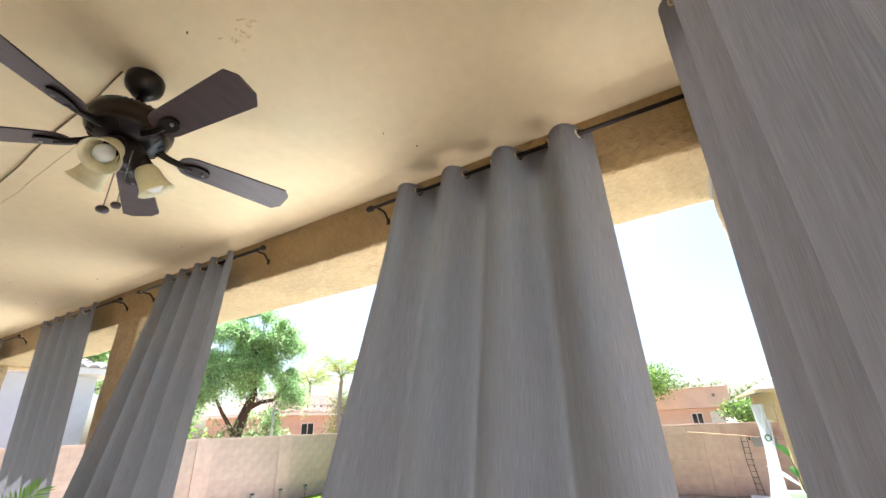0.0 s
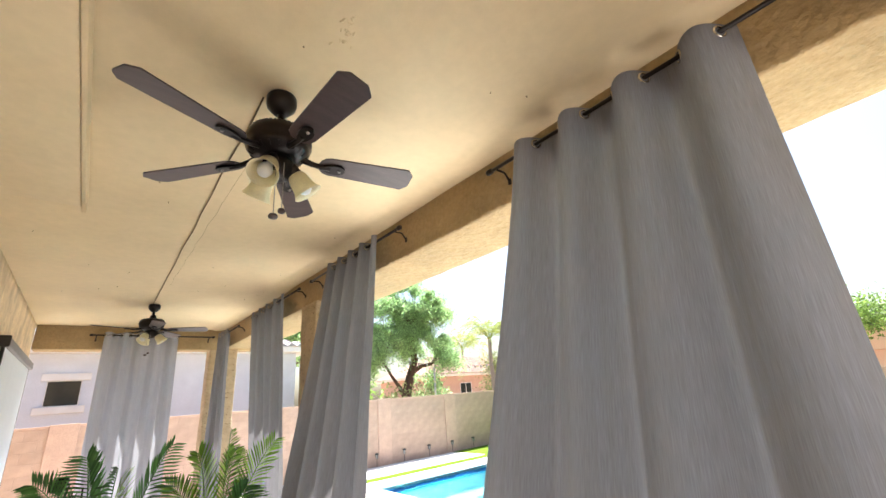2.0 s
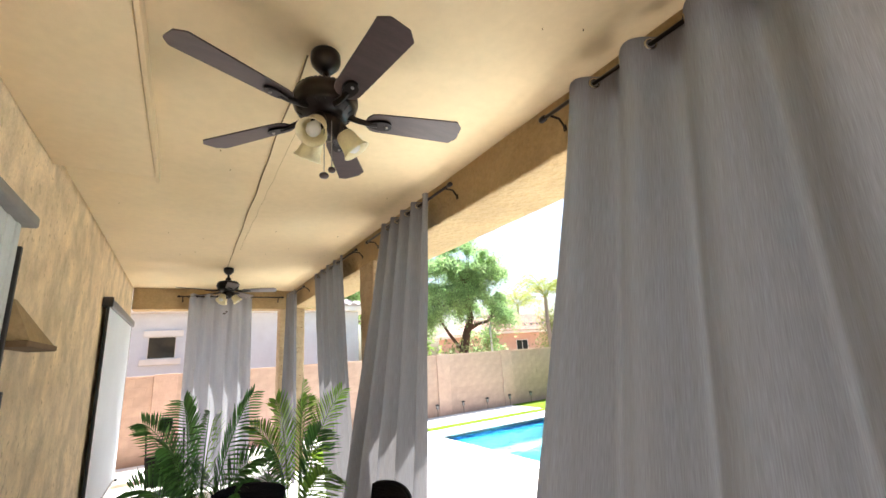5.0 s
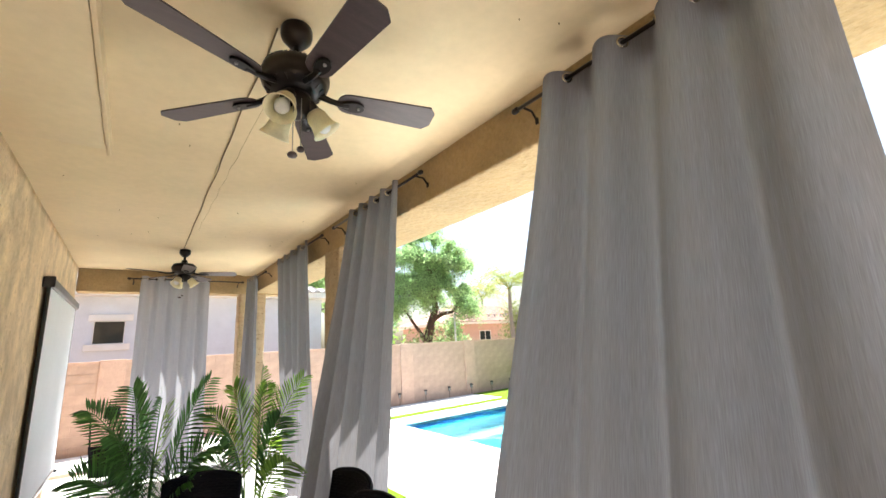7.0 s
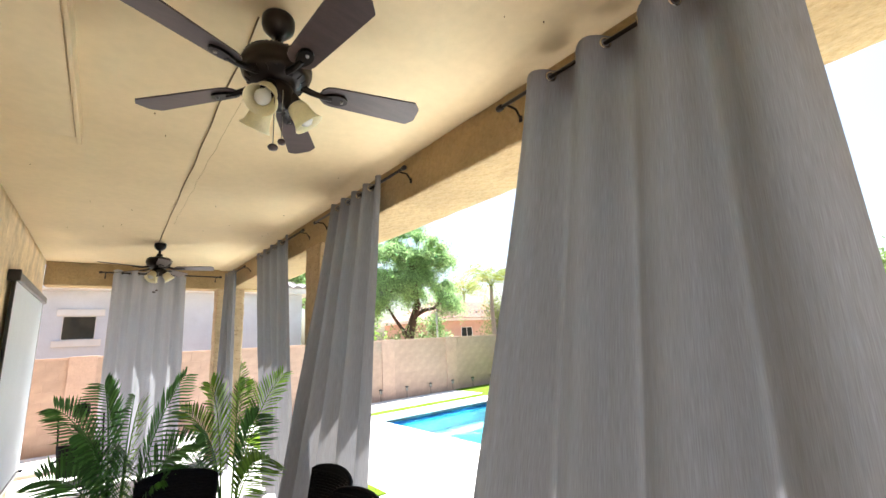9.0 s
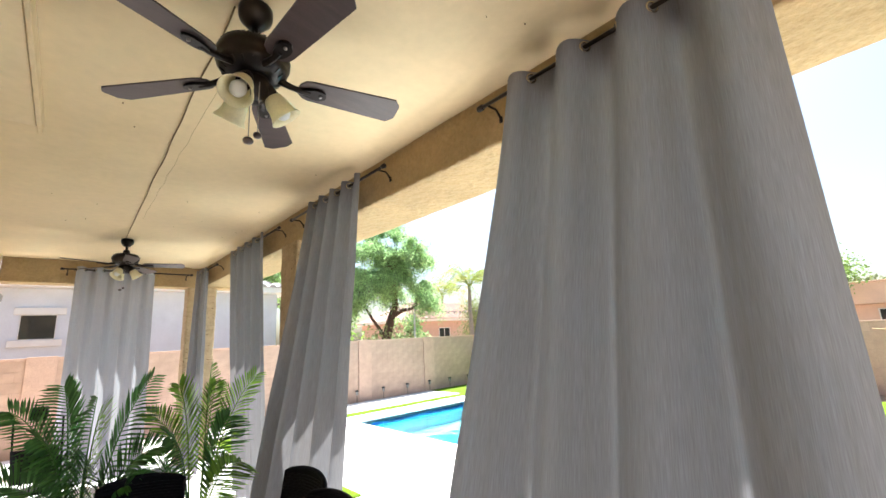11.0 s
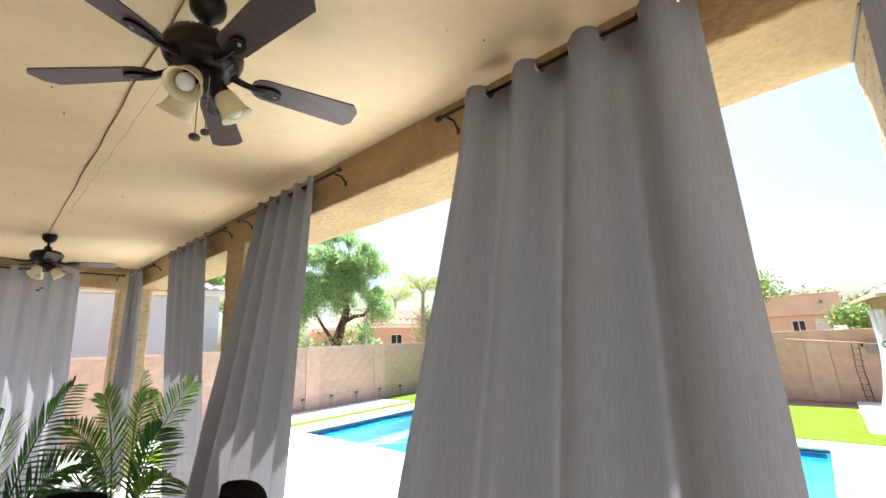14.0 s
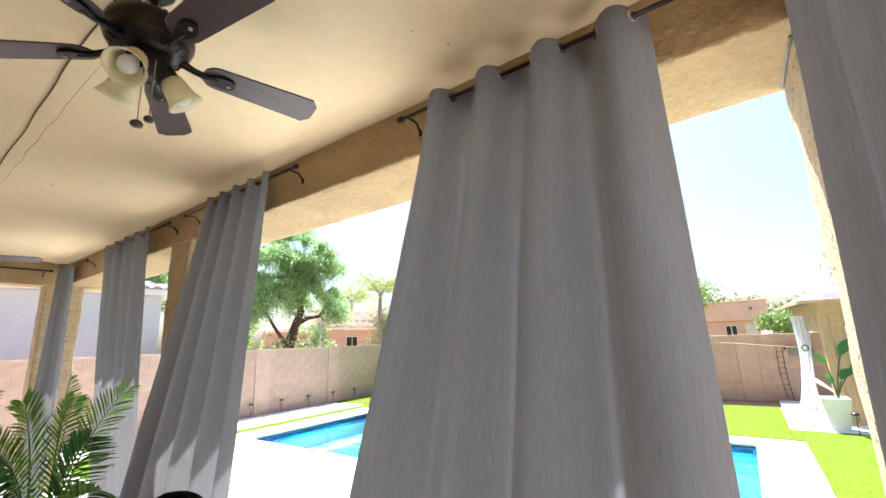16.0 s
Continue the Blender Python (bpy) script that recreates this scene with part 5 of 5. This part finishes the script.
def tile_roof(x0, x1, y0, y1, z, rise, hip, parent, mat, name="roof", step=0.30, rows=True):
    """A hip roof with rows of barrel tiles on its near slope."""
    bm = bmesh.new()
    ym = (y0 + y1) / 2
    c = [bm.verts.new(p) for p in ((x0, y0, z), (x1, y0, z), (x1, y1, z), (x0, y1, z))]
    r = [bm.verts.new(p) for p in ((x0 + hip, ym, z + rise), (x1 - hip, ym, z + rise))]
    for f in ((c[3], c[2], c[1], c[0]), (c[0], c[1], r[1], r[0]), (c[1], c[2], r[1]), (c[2], c[3], r[0], r[1]), (c[3], c[0], r[0])):
        bm.faces.new(f)
    ob = part(name, bm, mat, parent)
    verts, faces = [], []
    nrow = int((ym - y0) / step)
    for j in range(nrow):
        f0 = j / nrow
        xa, xb = x0 + hip * f0, x1 - hip * f0
        n = int((xb - xa) / 0.3)
        for i in range(n):
            xx = xa + (xb - xa) * i / n
            wv = (xb - xa) / n
            k = len(verts)
            ya, yb = y0 + (ym - y0) * f0 - 0.02, y0 + (ym - y0) * (j + 1.1) / nrow
            za, zb = z + rise * f0, z + rise * (j + 1.1) / nrow
            for (yy, zz, up) in ((ya, za, 0.055), (yb, zb, 0.02)):
                verts += [(xx, yy, zz + 0.005), (xx + wv * 0.25, yy, zz + up + 0.02), (xx + wv * 0.6, yy, zz + up + 0.02), (xx + wv * 0.9, yy, zz + 0.005)]
            faces += [(k, k + 1, k + 5, k + 4), (k + 1, k + 2, k + 6, k + 5), (k + 2, k + 3, k + 7, k + 6), (k + 3, k + 2, k + 1, k)]
    me = bpy.data.meshes.new("roof_tiles")
    me.from_pydata(verts, [], faces)
    me.materials.append(mat)
    o = new("roof_tiles", me)
    o.parent = ob
    tagged(o, kind="stuff")
    return ob


pale = thing("house", "pale grey stucco neighbour house with white-trimmed window", "house", (0, 0, 0))
part("wall", rough_box((-9.0, 14.5, -0.06), (3.55, 22.0, 3.38), 0.9, 0.003, 0.01), M_NEIGH, pale)
part("eave", box((-9.4, 14.05, 3.382), (3.95, 22.4, 3.56), 0.02), M_WHITE, pale, "white eave fascia")
window(pale, 14.5, (-2.40, 2.16), (-1.76, 2.74), trim=1, f=0.014)
tile_roof(-9.45, 4.0, 14.0, 22.45, 3.562, 1.3, 4.0, pale, M_ROOF2)

pink = thing("house", "terracotta stucco house with clay tile hip roof", "house", (0, 0, 0))
part("wall", box((20.9, 30, -0.06), (33.5, 38, 3.15), 0.02), M_PINK, pink)
part("eave", box((20.4, 29.4, 3.152), (34.0, 38.6, 3.36), 0.02), M_WHITE, pink, "pale eave fascia")
window(pink, 30, (24.3, 1.55), (25.7, 2.55))
window(pink, 30, (29.0, 1.5), (30.2, 2.5))
tile_roof(20.3, 34.1, 29.3, 38.7, 3.362, 1.9, 3.6, pink, M_ROOF)

salmon = thing("house", "salmon stucco house with flat parapet roof", "house", (0, 0, 0))
part("wall", box((22.36, 0.0, -0.06), (29.9, 8.9, 2.126), 0.03), M_PINK2, salmon)
part("upper_wall", box((22.0, -0.38, 2.13), (30, 9.0, 2.99), 0.03), M_PINK2, salmon)
part("vent", box((21.93, 0.17, 2.60), (21.998, 0.29, 2.73), 0.004), M_HEAD, salmon)
part("parapet_cap", box((21.94, -0.44, 2.992), (30.1, 9.1, 3.05), 0.02), M_PINK2, salmon)
part("door", box((22.325, 0.04, -0.06), (22.357, 0.56, 1.98), 0.01), M_WHITE, salmon, "pale door leaf")
window(salmon, 22.357, (0.85, 1.0), (1.34, 1.95), axis="x")

body = single("house_body", box((-9.5, -6.0, -0.05), (XW - 0.225, 8.9, 3.6), 0.02), M_STUCCO, "tan stucco body of the patio's own house", "house", "structure")

pole = thing("light_pole", "thin pale metal pole behind the wall", "pole", (11.66, 17.5, -0.06))
part("shaft", tube([(0, 0, 0), (0, 0, 3.1)], 0.05, 10), M_SHEET, pole, smooth=True)

lights_string = thing("string_lights", "string lights hanging between trees behind the wall", "string lights", (0, 0, 0))
pts = [Vector((9.5 + 9.0 * i / 30, 17.2 + 2.0 * i / 30, 3.35 - 0.9 * (i / 30) * (1 - i / 30))) for i in range(31)]
part("wire", tube(pts, 0.008, 5), M_BLACK, lights_string)
for i in range(2, 30, 2):
    part("bulb", lathe([(0, 0.03), (0.035, 0.0), (0.055, -0.06), (0.035, -0.12), (0, -0.13)], 10, Matrix.Translation(pts[i])), M_HEAD, lights_string, smooth=True)

# ---------------------------------------------------------------- block walls, course by course
back = single("wall_back", box((-9.0, YW + 0.007, -0.06), (XR + 0.2, YW + 0.14, HW - 0.005)), M_JOINT, "tan painted concrete block garden wall", "wall", "structure")
bl, bh = 0.402, HW / 9
block_mesh = link("block", box((0.002, 0.0, 0.002), (bl - 0.002, 0.011, bh - 0.002), 0.002), M_BLOCK)
verts_rest = bmesh.new()
for j in range(9):
    for i in range(-22, 38):
        x = -3.2 + bl * i + (bl / 2 if j % 2 else 0)
        if x + bl > XR:
            continue
        if 0 <= i < 33:
            o = new("block", block_mesh)
            o.location = (x, YW + 0.0006 * ((i * 7 + j * 3) % 5), bh * j - 0.03)
            o.parent = back
        else:
            add_box(verts_rest, (x + 0.003, YW, bh * j - 0.027), (x + bl - 0.003, YW + 0.011, bh * (j + 1) - 0.033))
tagged(part("blocks", verts_rest, M_BLOCK2, back), kind="stuff")
for x in (-1.85, 0.7, 5.22, 7.72, 10.2):
    part("pilaster", box((x - 0.22, YW - 0.035, -0.05), (x + 0.22, YW - 0.001, HW + 0.035), 0.008), M_BLOCK2, back)
part("cap", box((-9.0, YW - 0.012, HW - 0.03), (XR + 0.2, YW + 0.155, HW + 0.02), 0.006), M_BLOCK2, back)

side = single("wall_right", box((XR + 0.012, -9.0, -0.06), (XR + 0.14, YW, HR)), M_JOINT, "tan block garden wall with pilasters", "wall", "structure")
rest = bmesh.new()
for j in range(8):
    for i in range(44):
        y = -5.8 + bl * i + (bl / 2 if j % 2 else 0)
        if y + bl < YW:
            add_box(rest, (XR, y + 0.003, HR / 8 * j - 0.027), (XR + 0.011, y + bl - 0.003, HR / 8 * (j + 1) - 0.033))
tagged(part("blocks", rest, M_BLOCK2, side), kind="stuff")
for y in (0.66, 3.6, 6.6, 9.4, -2.4):
    part("pilaster", box((XR - 0.035, y - 0.22, -0.05), (XR - 0.001, y + 0.22, HR + 0.03), 0.008), M_BLOCK2, side)
part("cap", box((XR - 0.012, -9.0, HR - 0.03), (XR + 0.155, YW - 0.013, HR + 0.02), 0.006), M_BLOCK2, side)
